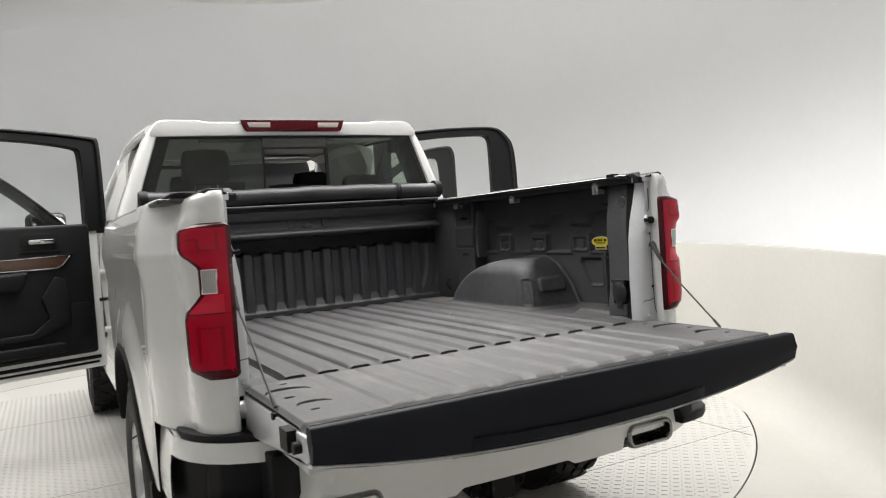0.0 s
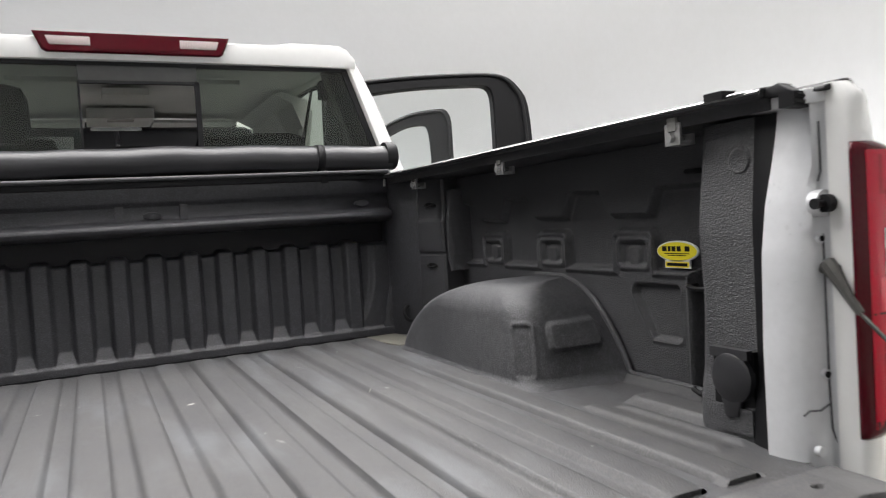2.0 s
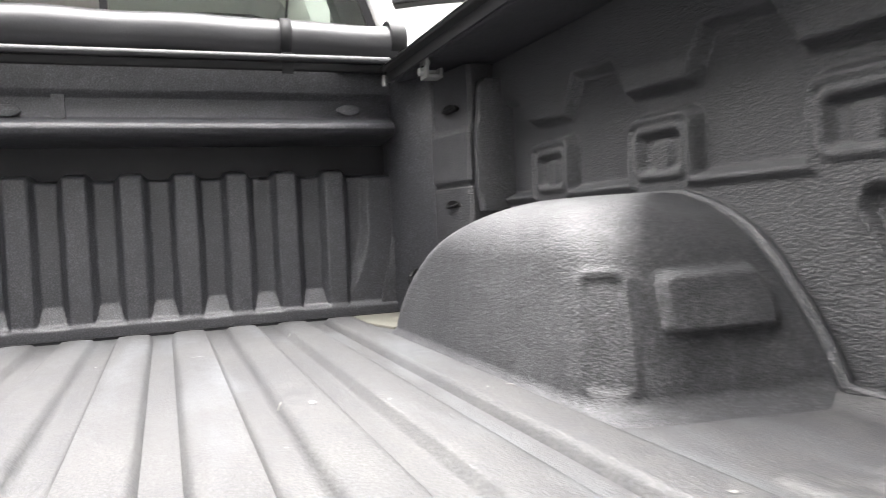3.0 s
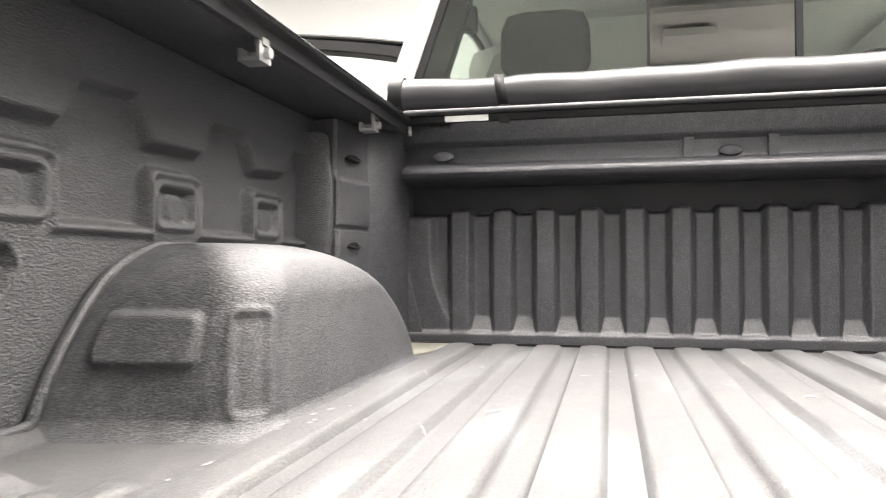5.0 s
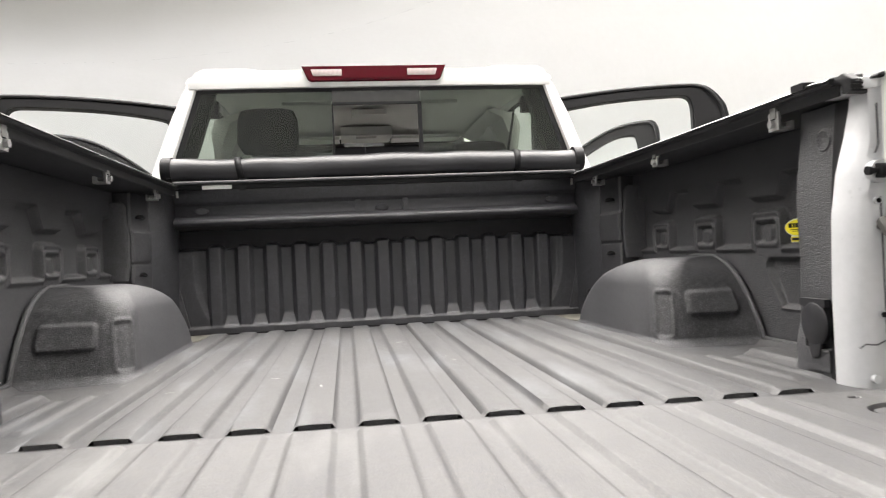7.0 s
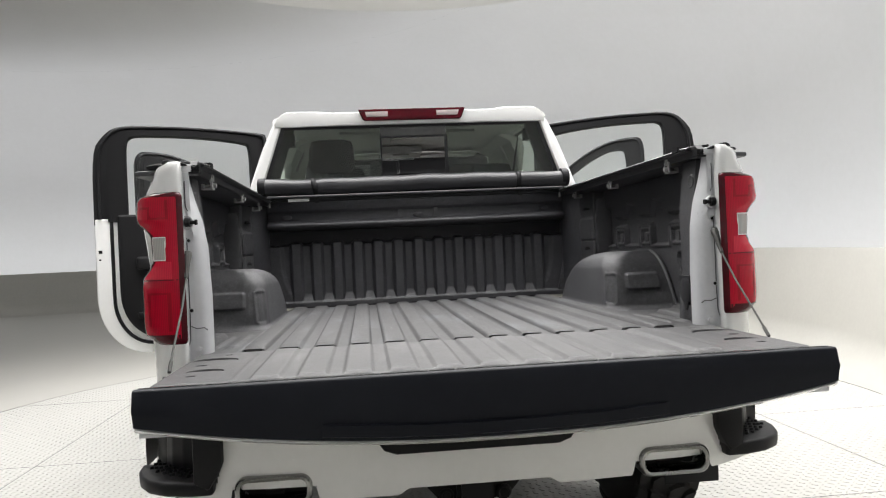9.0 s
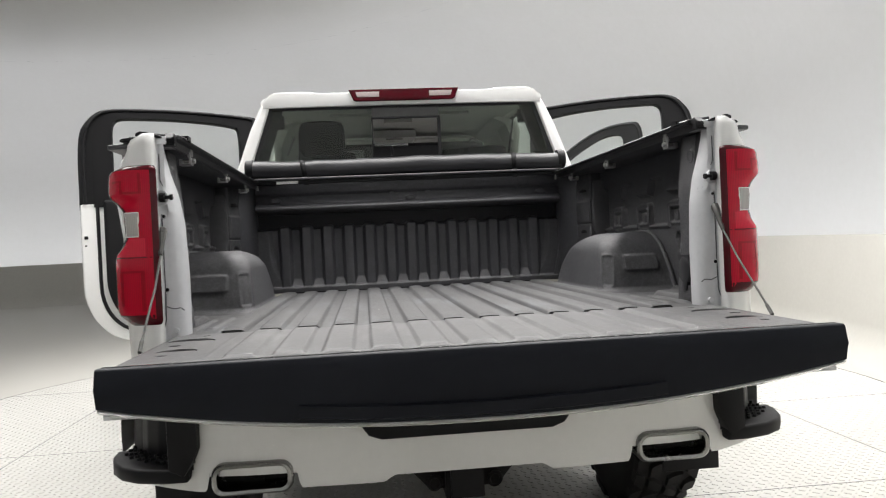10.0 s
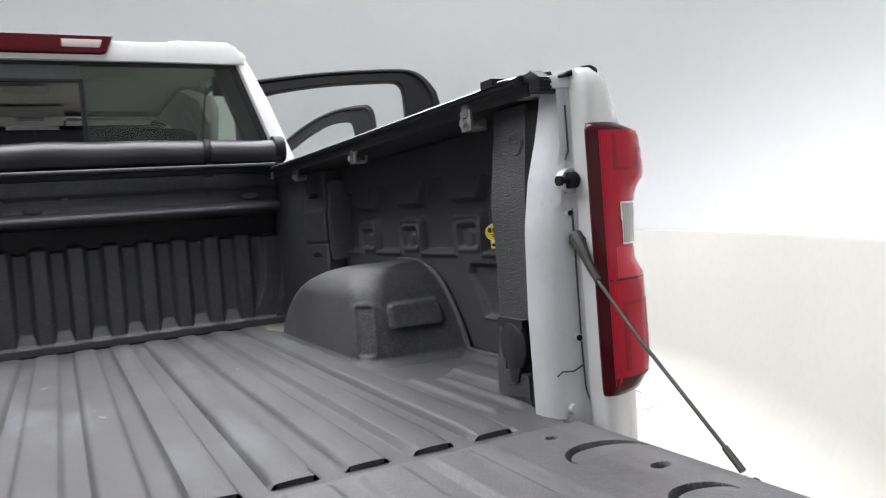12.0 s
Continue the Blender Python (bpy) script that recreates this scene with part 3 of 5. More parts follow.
for x, z in ((-0.700, 1.415), (0.0, 1.408), (0.700, 1.415)):
    part("shelf_grip", loft([[(x + 0.028 * k * math.cos(radians(a)), y, z + 0.013 * k * math.sin(radians(a))) for a in range(0, 360, 18)] for y, k in ((1.765, 1.0), (1.754, 1.0), (1.751, 0.85))]), LINER_PANEL, truck)
part("toe_seal", block(-0.80, 0.80, 1.770, 1.785, F - 0.004, F + 0.006, 0.002), RUBBER, truck)

for s in SIDES:
    # column with the two tie-down slots, and the corner between it and the front wall
    rows = []
    for z in [F] + steps(1.0, 1.21, 8) + [1.216, 1.219, 1.224, 1.227] + steps(1.232, 1.325, 6) + [1.332, 1.340, 1.348] + steps(1.36, 1.475, 8):
        o = 0.006 * ease(1.218 - z, 0.003) + 0.009 * ease(in_box(z, 0, 1.227, 1.338, -1, 1), 0.006)
        rows.append([(s * 0.990, 1.506, z), (s * (0.903 - o), 1.500 - o * 0.3, z), (s * (0.894 - o), 1.506 - o * 0.3, z), (s * (0.874 - o), 1.648, z), (s * 0.866, 1.662, z), (s * 0.868, 1.672, z), (s * 0.990, 1.68, z)])
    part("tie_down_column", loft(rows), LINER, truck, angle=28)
    rows = []
    for z in [1.165] + steps(1.17, 1.43, 16) + [1.438]:
        k = 0.75 + 0.25 * ease(in_box(z, 0, 1.19, 1.355, -1, 1), 0.02) - 0.5 * ease(z - 1.432, 0.006)
        rows.append([(s * 0.99, 1.492, z), (s * 0.92, 1.492, z), (s * (0.925 - 0.024 * k), 1.490, z), (s * (0.925 - 0.029 * k), 1.484, z), (s * (0.925 - 0.028 * k), 1.474, z), (s * (0.925 - 0.018 * k), 1.468, z), (s * 0.957, 1.464, z), (s * 0.99, 1.458, z)])
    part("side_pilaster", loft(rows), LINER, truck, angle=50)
    part("corner_plate", prism([(s * 0.686, 1.615), (s * 0.712, 1.52), (s * 0.80, 1.50), (s * 0.80, 1.762), (s * 0.686, 1.762)], "z", F - 0.004, F + 0.0055, 0.002), DUST, truck, "flat dusty corner of the bed floor")
    part("corner_panel", prism([(s * 0.868, 1.650), (s * 0.800, 1.790), (s * 0.806, 1.864), (s * 1.0, 1.864), (s * 1.0, 1.66)], "z", F - 0.01, 1.495, 0.006), LINER_PANEL, truck)
    part("corner_gusset", prism([(s * 0.757, F - 0.005), (s * 0.83, F - 0.005), (s * 0.83, 1.14), (s * 0.802, 1.12)], "y", 1.7845, 1.80, 0.003), LINER_PANEL, truck)
    for z in (1.389, 1.181):
        face = lambda y, o: (s * (0.896 - 0.022 * (y - 1.478) / 0.17 - 0.0005 - o), y)
        rows = [[(*face(1.573 + 0.034 * math.cos(radians(a)), o), z + 0.008 * math.sin(radians(a)) - 0.006 * math.cos(radians(2 * a)) * 0.4) for a in range(0, 360, 20)] for o in ((-0.004), 0.0062)]
        part("tie_down_slot", loft(rows), INK, truck, "dark slot")
        part("tie_down_hook", tube([(*face(1.553, 0.004), z + 0.002), (*face(1.560, 0.012), z - 0.003), (*face(1.576, 0.015), z - 0.004), (*face(1.590, 0.012), z - 0.002), (*face(1.598, 0.004), z + 0.003)], 0.0033, 8), RUBBER, truck)
    part("front_hook", tube([(s * (0.835 - 0.022 * math.sin(radians(a))), 1.70 + 0.01 * math.cos(radians(a)), 1.01 + 0.026 * math.cos(radians(a))) for a in range(0, 181, 20)], 0.006, 8), RUBBER, truck)
    for z in (1.164, 0.945):
        part("side_hook", tube([(s * 0.972, 0.435, z), (s * 0.945, 0.43, z), (s * 0.935, 0.40, z - 0.003), (s * 0.935, 0.37, z - 0.003), (s * 0.945, 0.345, z), (s * 0.972, 0.34, z)], 0.0055, 8), RUBBER, truck)
    part("side_hook", tube([(s * 0.972, 0.42, 1.405), (s * 0.94, 0.415, 1.405), (s * 0.93, 0.38, 1.404), (s * 0.972, 0.34, 1.405)], 0.0055, 8), RUBBER, truck)

    # textured rear pillar inside the opening
    rows, edge = [], []
    for z in steps(F - 0.005, 1.475, 30):
        xi = piecewise(z, ((0.9, 0.792), (0.98, 0.797), (1.04, 0.810), (1.30, 0.812), (1.40, 0.822), (1.48, 0.83)))
        yb = 0.262 - 0.003 * math.sin(z * 23)
        rows.append([(s * (xi - 0.002), 0.132, z), (s * (xi - 0.001), 0.18, z), (s * xi, yb - 0.014, z), (s * (xi + 0.004), yb - 0.004, z), (s * (xi + 0.016), yb, z), (s * 0.925, yb + 0.004, z), (s * 0.925, 0.132, z)])
        xj = jamb_x(z) + 0.004
        edge.append([(s * xj, 0.070, z), (s * max(xj + 0.003, xi - 0.013), 0.088, z), (s * (xi - 0.007), 0.118, z), (s * (xi - 0.003), 0.134, z), (s * (xi + 0.02), 0.136, z), (s * 0.90, 0.066, z)])
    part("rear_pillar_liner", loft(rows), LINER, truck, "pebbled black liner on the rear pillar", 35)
    part("pillar_edge", loft(edge), PLASTIC, truck, "smooth black edge of the pillar liner", 35)
    part("pillar_plug", loft([[(s * x, 0.165 + r * math.cos(radians(a)), 1.405 + r * math.sin(radians(a))) for a in range(0, 360, 18)] for x, r in ((0.84, 0.026), (0.822, 0.026), (0.817, 0.020), (0.819, 0.012))]), LINER, truck)
    part("pillar_clip", block(s * 0.808, s * 0.82, 0.086, 0.094, 1.16, 1.21, 0.002), INK, truck)

# power socket with a hanging cap on one pillar
socket = part("power_socket", block(0.797, 0.83, 0.135, 0.222, 0.985, 1.083, 0.006, 3), PLASTIC, truck, "black plastic power socket with flap")
part("flap", loft([[(x, 0.176 + r * 1.0 * math.cos(radians(a)), 1.036 + r * 1.05 * math.sin(radians(a))) for a in range(0, 360, 15)] for x, r in ((0.80, 0.043), (0.788, 0.043), (0.784, 0.038))]), VINYL, socket)
part("flap_hinge", block(0.786, 0.80, 0.138, 0.22, 1.070, 1.086, 0.004), VINYL, socket)
part("flap_strap", prism([(0.155, 1.0), (0.20, 1.0), (0.19, 0.965), (0.165, 0.968)], "x", 0.786, 0.80, 0.003), VINYL, socket)
part("socket_duct", block(0.79, 0.83, 0.135, 0.21, F + 0.01, 0.985, 0.008), LINER, truck)

# sticker on the side panel, its lettering as plain bars
sticker = part("sticker", loft([[(x, 0.479 + 0.063 * r * math.cos(radians(a)), 1.2365 + 0.0232 * r * math.sin(radians(a))) for a in range(0, 360, 12)] for x, r in ((0.968, 1.0), (0.9635, 1.0), (0.9630, 0.985))]), LABEL_WHITE, truck, "yellow oval sticker with dark lettering bars")
part("oval", loft([[(x, 0.479 + 0.0595 * r * math.cos(radians(a)), 1.2365 + 0.0200 * r * math.sin(radians(a))) for a in range(0, 360, 12)] for x, r in ((0.9632, 1.0), (0.9622, 1.0))]), YELLOW, sticker)
for y, w, z, h in ((0.516, 0.007, 1.242, 0.0055), (0.501, 0.004, 1.242, 0.0055), (0.488, 0.006, 1.242, 0.0055), (0.472, 0.006, 1.242, 0.0055), (0.447, 0.007, 1.242, 0.0055), (0.479, 0.038, 1.2315, 0.0009), (0.479, 0.028, 1.2275, 0.0009)):
    part("bar", block(0.9618, 0.963, y - w, y + w, z - h, z + h, 0), INK, sticker)
tab = part("tab", block(0.9630, 0.967, 0.441, 0.517, 1.1995, 1.2165, 0.001), LABEL_WHITE, sticker)
part("tab_field", block(0.9620, 0.963, 0.4435, 0.5145, 1.2015, 1.2135, 0), YELLOW, sticker)
part("bar", block(0.9612, 0.9619, 0.448, 0.510, 1.2045, 1.2110, 0), INK, sticker)


# ---- outer bed sides ----
def side_x(y, z):
    """Half width of the outer skin."""
    x = piecewise(z, ((0.5, 0.985), (0.75, 1.005), (1.05, 1.015), (1.20, 1.012), (1.33, 1.028), (1.40, 1.020), (1.46, 1.004), (1.485, 0.998), (1.498, 0.984), (1.505, 0.960)))
    x -= 0.080 * ease(0.19 - y, 0.16) * (1 + 0.15 * ease(z - 1.44, 0.02))
    d = math.hypot(y - 1.0, (z - 0.42) * 1.02)
    return x + 0.028 * ease(0.68 - d, 0.10) * ease(z - 0.5, 0.2)


ARCH = (1.0, 0.44, 0.535)


def arch_low(y):
    d = abs(y - ARCH[0]) / ARCH[2]
    return 0.56 if d >= 1 else max(0.56, ARCH[1] + 0.525 * (1 - d ** 2.1) ** 0.5)


def skin_path(z):
    """Plan of the skin from the jamb round the rear corner and forward."""
    xr = side_x(0.072, z)
    roll = 0.02 * ease(z - 1.495, 0.012)
    rx, ry, yr = min(0.095, xr - 0.843), 0.110 - roll, -0.044 + roll
    out = [(0.822, 0.0), (0.822, yr + 0.012), (0.828, yr + 0.003), (0.840, yr)]
    out += [(0.840 + (xr - rx - 0.840) * i / 3, yr) for i in range(1, 4)]
    out += [(xr - rx + rx * math.sin(radians(a)), yr + ry - ry * math.cos(radians(a))) for a in range(8, 91, 8)]
    return out


zs = steps(0.80, 1.505, 48)
ys = steps(0.08, 1.86, 74)


def skin_rows():
    corner = [[(x, y, z) for x, y in skin_path(z)] for z in zs]
    flank = []
    for k, z in enumerate(zs):
        t = (z - zs[0]) / (zs[-1] - zs[0])
        row = []
        for y in ys:
            zl = arch_low(y)
            zl = max(zl, 0.80) if y < 0.385 else max(zl, 0.56)
            zz = zl + (1.505 - zl) * t
            row.append((side_x(y, zz), y, zz))
        flank.append(row)
    return corner, flank


corner, flank = skin_rows()
skin = [c + g for c, g in zip(corner, flank)]
for s in SIDES:
    verts, n = [p for r in skin for p in r], len(skin[0])
    faces = [(j * n + i, j * n + i + 1, (j + 1) * n + i + 1, (j + 1) * n + i) for j in range(len(skin) - 1) for i in range(n - 1)]
    a, b = mirrored(verts, faces, s)
    sheet("bed_outer_side", a, b, PAINT, truck, "glossy white outer bed side", 45)
    # lower rear quarter behind the wheel and in front of it
    for y0, y1 in ((1.53, 1.86),):
        v, f = field(steps(y0, y1, 10), steps(0.56, 0.725, 5), lambda y, z: (side_x(y, z) - (0.0 if z > 0.6 else 0.01), y, z))
        a, b = mirrored(v, f, s)
        sheet("bed_lower_side", a, b, PAINT, truck, angle=45)
    # wheel arch lip and liner
    lip = []
    for i in range(41):
        y = ARCH[0] + ARCH[2] * (-1 + 2 * i / 40) * 0.999
        z = max(0.58, arch_low(y))
        lip.append((y, z))
    rows = [[(s * (side_x(y, z + 0.01) + o), y, z + dz) for y, z in lip] for o, dz in ((0.004, 0.02), (0.010, 0.004), (0.006, -0.004), (-0.03, -0.004), (-0.28, 0.0))]
    part("wheel_arch", loft(rows, False), DARK, truck)
    # painted jamb with its curved inner edge
    rows = []
    for z in steps(0.905, 1.487, 40):
        xi = jamb_x(z)
        dent = 0.010 * ease(0.045 - abs(z - 1.325), 0.012)
        rows.append([(s * xi, 0.085, z), (s * (xi + 0.002), 0.055, z), (s * (xi + 0.010), 0.028, z), (s * (xi + 0.022), 0.018 - dent * 0.3, z), (s * 0.806, 0.014 + dent, z), (s * 0.818, 0.012 + dent * 0.5, z), (s * 0.824, 0.006, z), (s * 0.826, -0.03, z)])
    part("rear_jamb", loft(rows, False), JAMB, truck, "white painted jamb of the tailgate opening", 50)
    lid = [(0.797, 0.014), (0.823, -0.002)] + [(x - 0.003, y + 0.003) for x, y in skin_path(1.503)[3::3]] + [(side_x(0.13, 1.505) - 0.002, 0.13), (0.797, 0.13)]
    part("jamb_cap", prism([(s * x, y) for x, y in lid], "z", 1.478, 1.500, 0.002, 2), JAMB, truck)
    part("jamb_seam", tube([(s * 0.8185, 0.0095, 1.45), (s * 0.8185, 0.0095, 1.375), (s * 0.812, 0.010, 1.36)], 0.0016, 6), SEAM, truck)
    part("jamb_seam", tube([(s * 0.8185, 0.010, 1.28), (s * 0.8185, 0.010, 1.05), (s * 0.82, 0.009, 0.98), (s * 0.826, 0.006, 0.955)], 0.0016, 6), SEAM, truck)
    part("jamb_seam", tube([(s * 0.772, 0.021, 1.004), (s * 0.78, 0.016, 1.012), (s * 0.80, 0.013, 1.010), (s * 0.817, 0.010, 1.018)], 0.0016, 6), SEAM, truck)
    for z, r in ((1.273, 0.0045), (1.065, 0.0052)):
        part("jamb_hole", rod("y", (s * 0.813, 0, z), r, 0.0135, 0.006, 16), INK, truck, "small dark hole")
        part("hole_rim", rod("y", (s * 0.813, 0, z), r + 0.0025, 0.0145, 0.0085, 16), JAMB, truck)
    part("jamb_screw", rod("y", (s * 0.795, 0, 0.948), 0.008, 0.018, 0.008, 16, 0.002), JAMB, truck)
    part("jamb_bumper", rod("y", (s * 0.817, 0, 1.326), 0.021, 0.02, 0.002, 20, 0.004), JAMB, truck)
    bolt = part("latch_bolt", rod("x", (0, -0.004, 1.326), 0.0052, s * 0.818, s * 0.786, 16), RUBBER, truck, "black latch bolt")
    part("bolt_head", rod("x", (0, -0.004, 1.326), 0.0082, s * 0.790, s * 0.783, 16, 0.002), RUBBER, bolt)
    part("bolt_base", rod("x", (0, -0.004, 1.326), 0.0135, s * 0.818, s * 0.804, 20, 0.003), RUBBER, bolt)

    # taillight that follows the rear corner
    def tail_out(z):
        return piecewise(z, ((0.972, 0.075), (1.0, 0.118), (1.02, 0.124), (1.14, 0.127), (1.165, 0.122), (1.212, 0.080), (1.288, 0.080), (1.325, 0.120), (1.345, 0.128), (1.39, 0.128), (1.405, 0.115), (1.414, 0.075)))

    def on_skin(d, z, lift):
        """Point on the rear corner, d metres round it from the jamb, lifted off the skin."""
        path = [Vector((x, y)) for x, y in skin_path(min(z, 1.43))][1:]
        left = d
        if lift > 0:
            lift += 0.012 * ease((tail_out(z) - 0.112) * 60, 1.0) * ease(d - 0.065, 0.035)
        for p, q in zip(path, path[1:]):
            l = (q - p).length
            if left <= l or q is path[-1]:
                u = (q - p).normalized()
                pt = p + u * left + Vector((u.y, -u.x)) * lift
                return (s * pt.x, pt.y, z)
            left -= l

    zl = [0.972, 0.976, 0.985] + steps(1.0, 1.39, 44) + [1.400, 1.408, 1.414]
    rows = []
    for z in zl:
        w = tail_out(z) + 0.012
        e = min(z - 0.972, 1.414 - z)
        top = 0.012 * min(1.0, max(0.0, e / 0.012)) ** 0.5 + 0.001
        rows.append([on_skin(0.002, z, -0.004), on_skin(0.003, z, top * 0.8)] + [on_skin(0.006 + (w - 0.012) * i / 12, z, top) for i in range(13)] + [on_skin(w - 0.002, z, top * 0.75), on_skin(w, z, -0.004)])
    lamp_part = part("taillight", loft(rows, False), RED_DARK, truck, "red taillight with clear reversing lens", 50)

    def patch(name, d0, d1, z0, z1, lift, material, label=""):
        vv, ff = field(steps(d0, d1, 8), steps(z0, z1, 8), lambda d, z: on_skin(d, z, lift))
        body_part = sheet(name, vv, ff, material, lamp_part, label, 50)
        return body_part

    zf = steps(0.990, 1.400, 48)
    vv, ff = [], []
    for z in zf:
        inset = 0.004 + 0.02 * max(0.0, 1 - min(z - 0.984, 1.406 - z) / 0.012)
        vv += [on_skin(0.016 + (tail_out(z) - inset - 0.016) * k / 12, z, 0.0140) for k in range(13)]
    ff = [(r * 13 + k, r * 13 + k + 1, r * 13 + k + 14, r * 13 + k + 13) for r in range(len(zf) - 1) for k in range(12)]
    sheet("lens_face", vv, ff, RED, lamp_part, "bright red lens face", 50)
    # dark light guides: a hook above the clear lens, a tall U below it
    for d0, d1, z0, z1 in ((0.036, 0.043, 1.335, 1.392), (0.043, 0.078, 1.335, 1.341), (0.078, 0.085, 1.335, 1.372), (0.085, 0.106, 1.366, 1.372)):
        patch("light_guide", d0, d1, z0, z1, 0.0146, RED_MID)
    for d0, d1, z0, z1 in ((0.036, 0.044, 1.012, 1.124), (0.044, 0.088, 1.118, 1.124), (0.088, 0.096, 1.026, 1.124)):
        patch("light_guide", d0, d1, z0, z1, 0.0146, RED_MID)
    vv = [on_skin(0.030 + (tail_out(z) - 0.006 - 0.030) * k / 8, z, 0.0146) for z in steps(1.163, 1.213, 8) for k in range(9)]
    sheet("middle_lens", vv, [(r * 9 + k, r * 9 + k + 1, r * 9 + k + 10, r * 9 + k + 9) for r in range(8) for k in range(8)], RED_PALE, lamp_part, "paler red middle lens", 50)
    patch("lens_seam", 0.018, 0.118, 1.1585, 1.1615, 0.0146, RED_DARK)
    patch("lens_seam", 0.018, 0.112, 0.990, 1.002, 0.0146, RED_DARK)
    patch("reversing_lens", 0.046, 0.079, 1.219, 1.282, 0.0150, CLEAR, "clear ribbed reversing lens")
    for d0, d1, z0, z1 in ((0.044, 0.046, 1.216, 1.285), (0.079, 0.081, 1.216, 1.285), (0.046, 0.079, 1.282, 1.285), (0.046, 0.079, 1.216, 1.219)):
        patch("lens_rim", d0, d1, z0, z1, 0.0155, LABEL_WHITE)

    # cap along the top of the bed side
    part("rail_cap_end", prism([(s * 0.806, 1.494), (s * 0.808, 1.500), (s * 0.845, 1.511), (s * 0.862, 1.513), (s * 0.874, 1.508), (s * 0.876, 1.500), (s * 0.86, 1.494)], "y", -0.012, 0.086, 0.003), PLASTIC, truck, "black end piece of the bed rail cap")
    part("rail_cap", prism([(s * 0.845, 1.495), (s * 0.85, 1.509), (s * 0.92, 1.512), (s * 0.945, 1.509), (s * 0.950, 1.500), (s * 0.90, 1.492)], "y", 0.088, 1.84, 0.004), PLASTIC, truck, "black plastic cap on the bed rail")
    part("rail_inner", prism([(s * 0.815, 1.482), (s * 0.815, 1.497), (s * 0.86, 1.497), (s * 0.985, 1.492), (s * 0.985, 1.476)], "y", 0.09, 1.80, 0.006), LINER_PANEL, truck)

    # cable that holds the tailgate
    cable = part("tailgate_cable", tube([(s * 0.811, -0.045, 1.170), (s * 0.803, -0.15, 1.080), (s * 0.802, -0.25, 0.996), (s * 0.799, -0.322, 0.938)], 0.0030, 8), CABLE, truck, "grey steel tailgate cable")
    part("cable_end", tube([(s * 0.817, 0.004, 1.236), (s * 0.815, -0.006, 1.225), (s * 0.813, -0.022, 1.203), (s * 0.812, -0.034, 1.186), (s * 0.811, -0.052, 1.164)], [0.012, 0.0125, 0.0085, 0.0075, 0.006], 8), CABLE, cable)
    part("cable_stud", rod("y", (s * 0.817, 0, 1.226), 0.007, 0.015, -0.016, 14, 0.002), CABLE, cable)
    part("cable_sleeve", tube([(s * 0.800, -0.298, 0.957), (s * 0.7985, -0.326, 0.934)], 0.0050, 8), CABLE, cable)


# ---- tailgate ----
def gate_height(x, y):
    ax = abs(x)
    h = 0.0075 * rib(x, 0.107, 0.030, 0.0375) * ease(y + 0.52, 0.012) * ease(-0.028 - y, 0.010) * ease(0.60 - ax, 0.02)
    for cx_, cy_, r in ((0.718, -0.165, 0.062), (0.705, -0.355, 0.045)):
        d = math.hypot(ax - cx_, (y - cy_) * 1.15)
        if d < r + 0.01:
            lean = min(1.0, max(0.0, (y - cy_) / r))
            cut = min(r - d, math.hypot(ax - cx_, (y - cy_ + 0.010) * 1.15) - r)
            h -= 0.006 * ease(r - d, 0.0015) * lean + 0.022 * ease(cut, 0.0012)
    for cx_, cy_, r in ((0.738, -0.246, 0.014), (0.700, -0.056, 0.010), (0.725, -0.42, 0.011)):
        h -= 0.018 * ease(r - math.hypot(ax - cx_, (y - cy_) * 1.5), 0.002)
    h -= 0.010 * ease(ax - 0.793, 0.008) + 0.012 * ease(-0.535 - y, 0.01)
    h -= 0.012 * ease(-0.570 - y, 0.006)
    return h


gate_xs = steps(-0.80, -0.785, 8) + steps(-0.783, -0.645, 92) + steps(-0.64, 0.64, 260) + steps(0.645, 0.783, 92) + steps(0.785, 0.80, 8)
gate_ys = steps(-0.592, -0.45, 44) + steps(-0.446, -0.30, 90) + steps(-0.297, -0.24, 20) + steps(-0.237, -0.095, 90) + steps(-0.091, -0.006, 34)
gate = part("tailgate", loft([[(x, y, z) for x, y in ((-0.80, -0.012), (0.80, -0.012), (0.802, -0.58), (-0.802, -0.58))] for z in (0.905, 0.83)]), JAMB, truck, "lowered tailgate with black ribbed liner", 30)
v, f = field(gate_xs, gate_ys, lambda x, y: (x, y, F + 0.005 + gate_height(x, y) - (0.02 if y > -0.008 else 0)))
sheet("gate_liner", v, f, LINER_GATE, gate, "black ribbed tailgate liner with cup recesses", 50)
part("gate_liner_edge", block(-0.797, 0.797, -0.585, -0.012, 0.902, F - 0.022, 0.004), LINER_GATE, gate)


def gate_low(x):
    return 0.858 - 0.071 * (1 - (abs(x) / 0.806) ** 2.2)


rows = []
for x in steps(-0.803, 0.803, 60):
    zb, zt = gate_low(x), 0.940
    rows.append([(x, -0.588, zt - 0.004), (x, -0.592, zt), (x, -0.610, zt), (x, -0.616, zt - 0.005), (x, -0.622, zt - 0.03), (x, -0.626, (zt + zb) / 2), (x, -0.622, zb + 0.03), (x, -0.616, zb + 0.004), (x, -0.606, zb), (x, -0.585, zb + 0.004)])
part("gate_top_trim", loft(rows), FILM, gate, "smooth black trim along the tailgate edge", 40)
# thin steel strip standing in for the reflection along the film's top edge
part("gate_glint_line", block(-0.797, 0.797, -0.5910, -0.5870, 0.937, 0.9415, 0.0008), STEEL, gate)
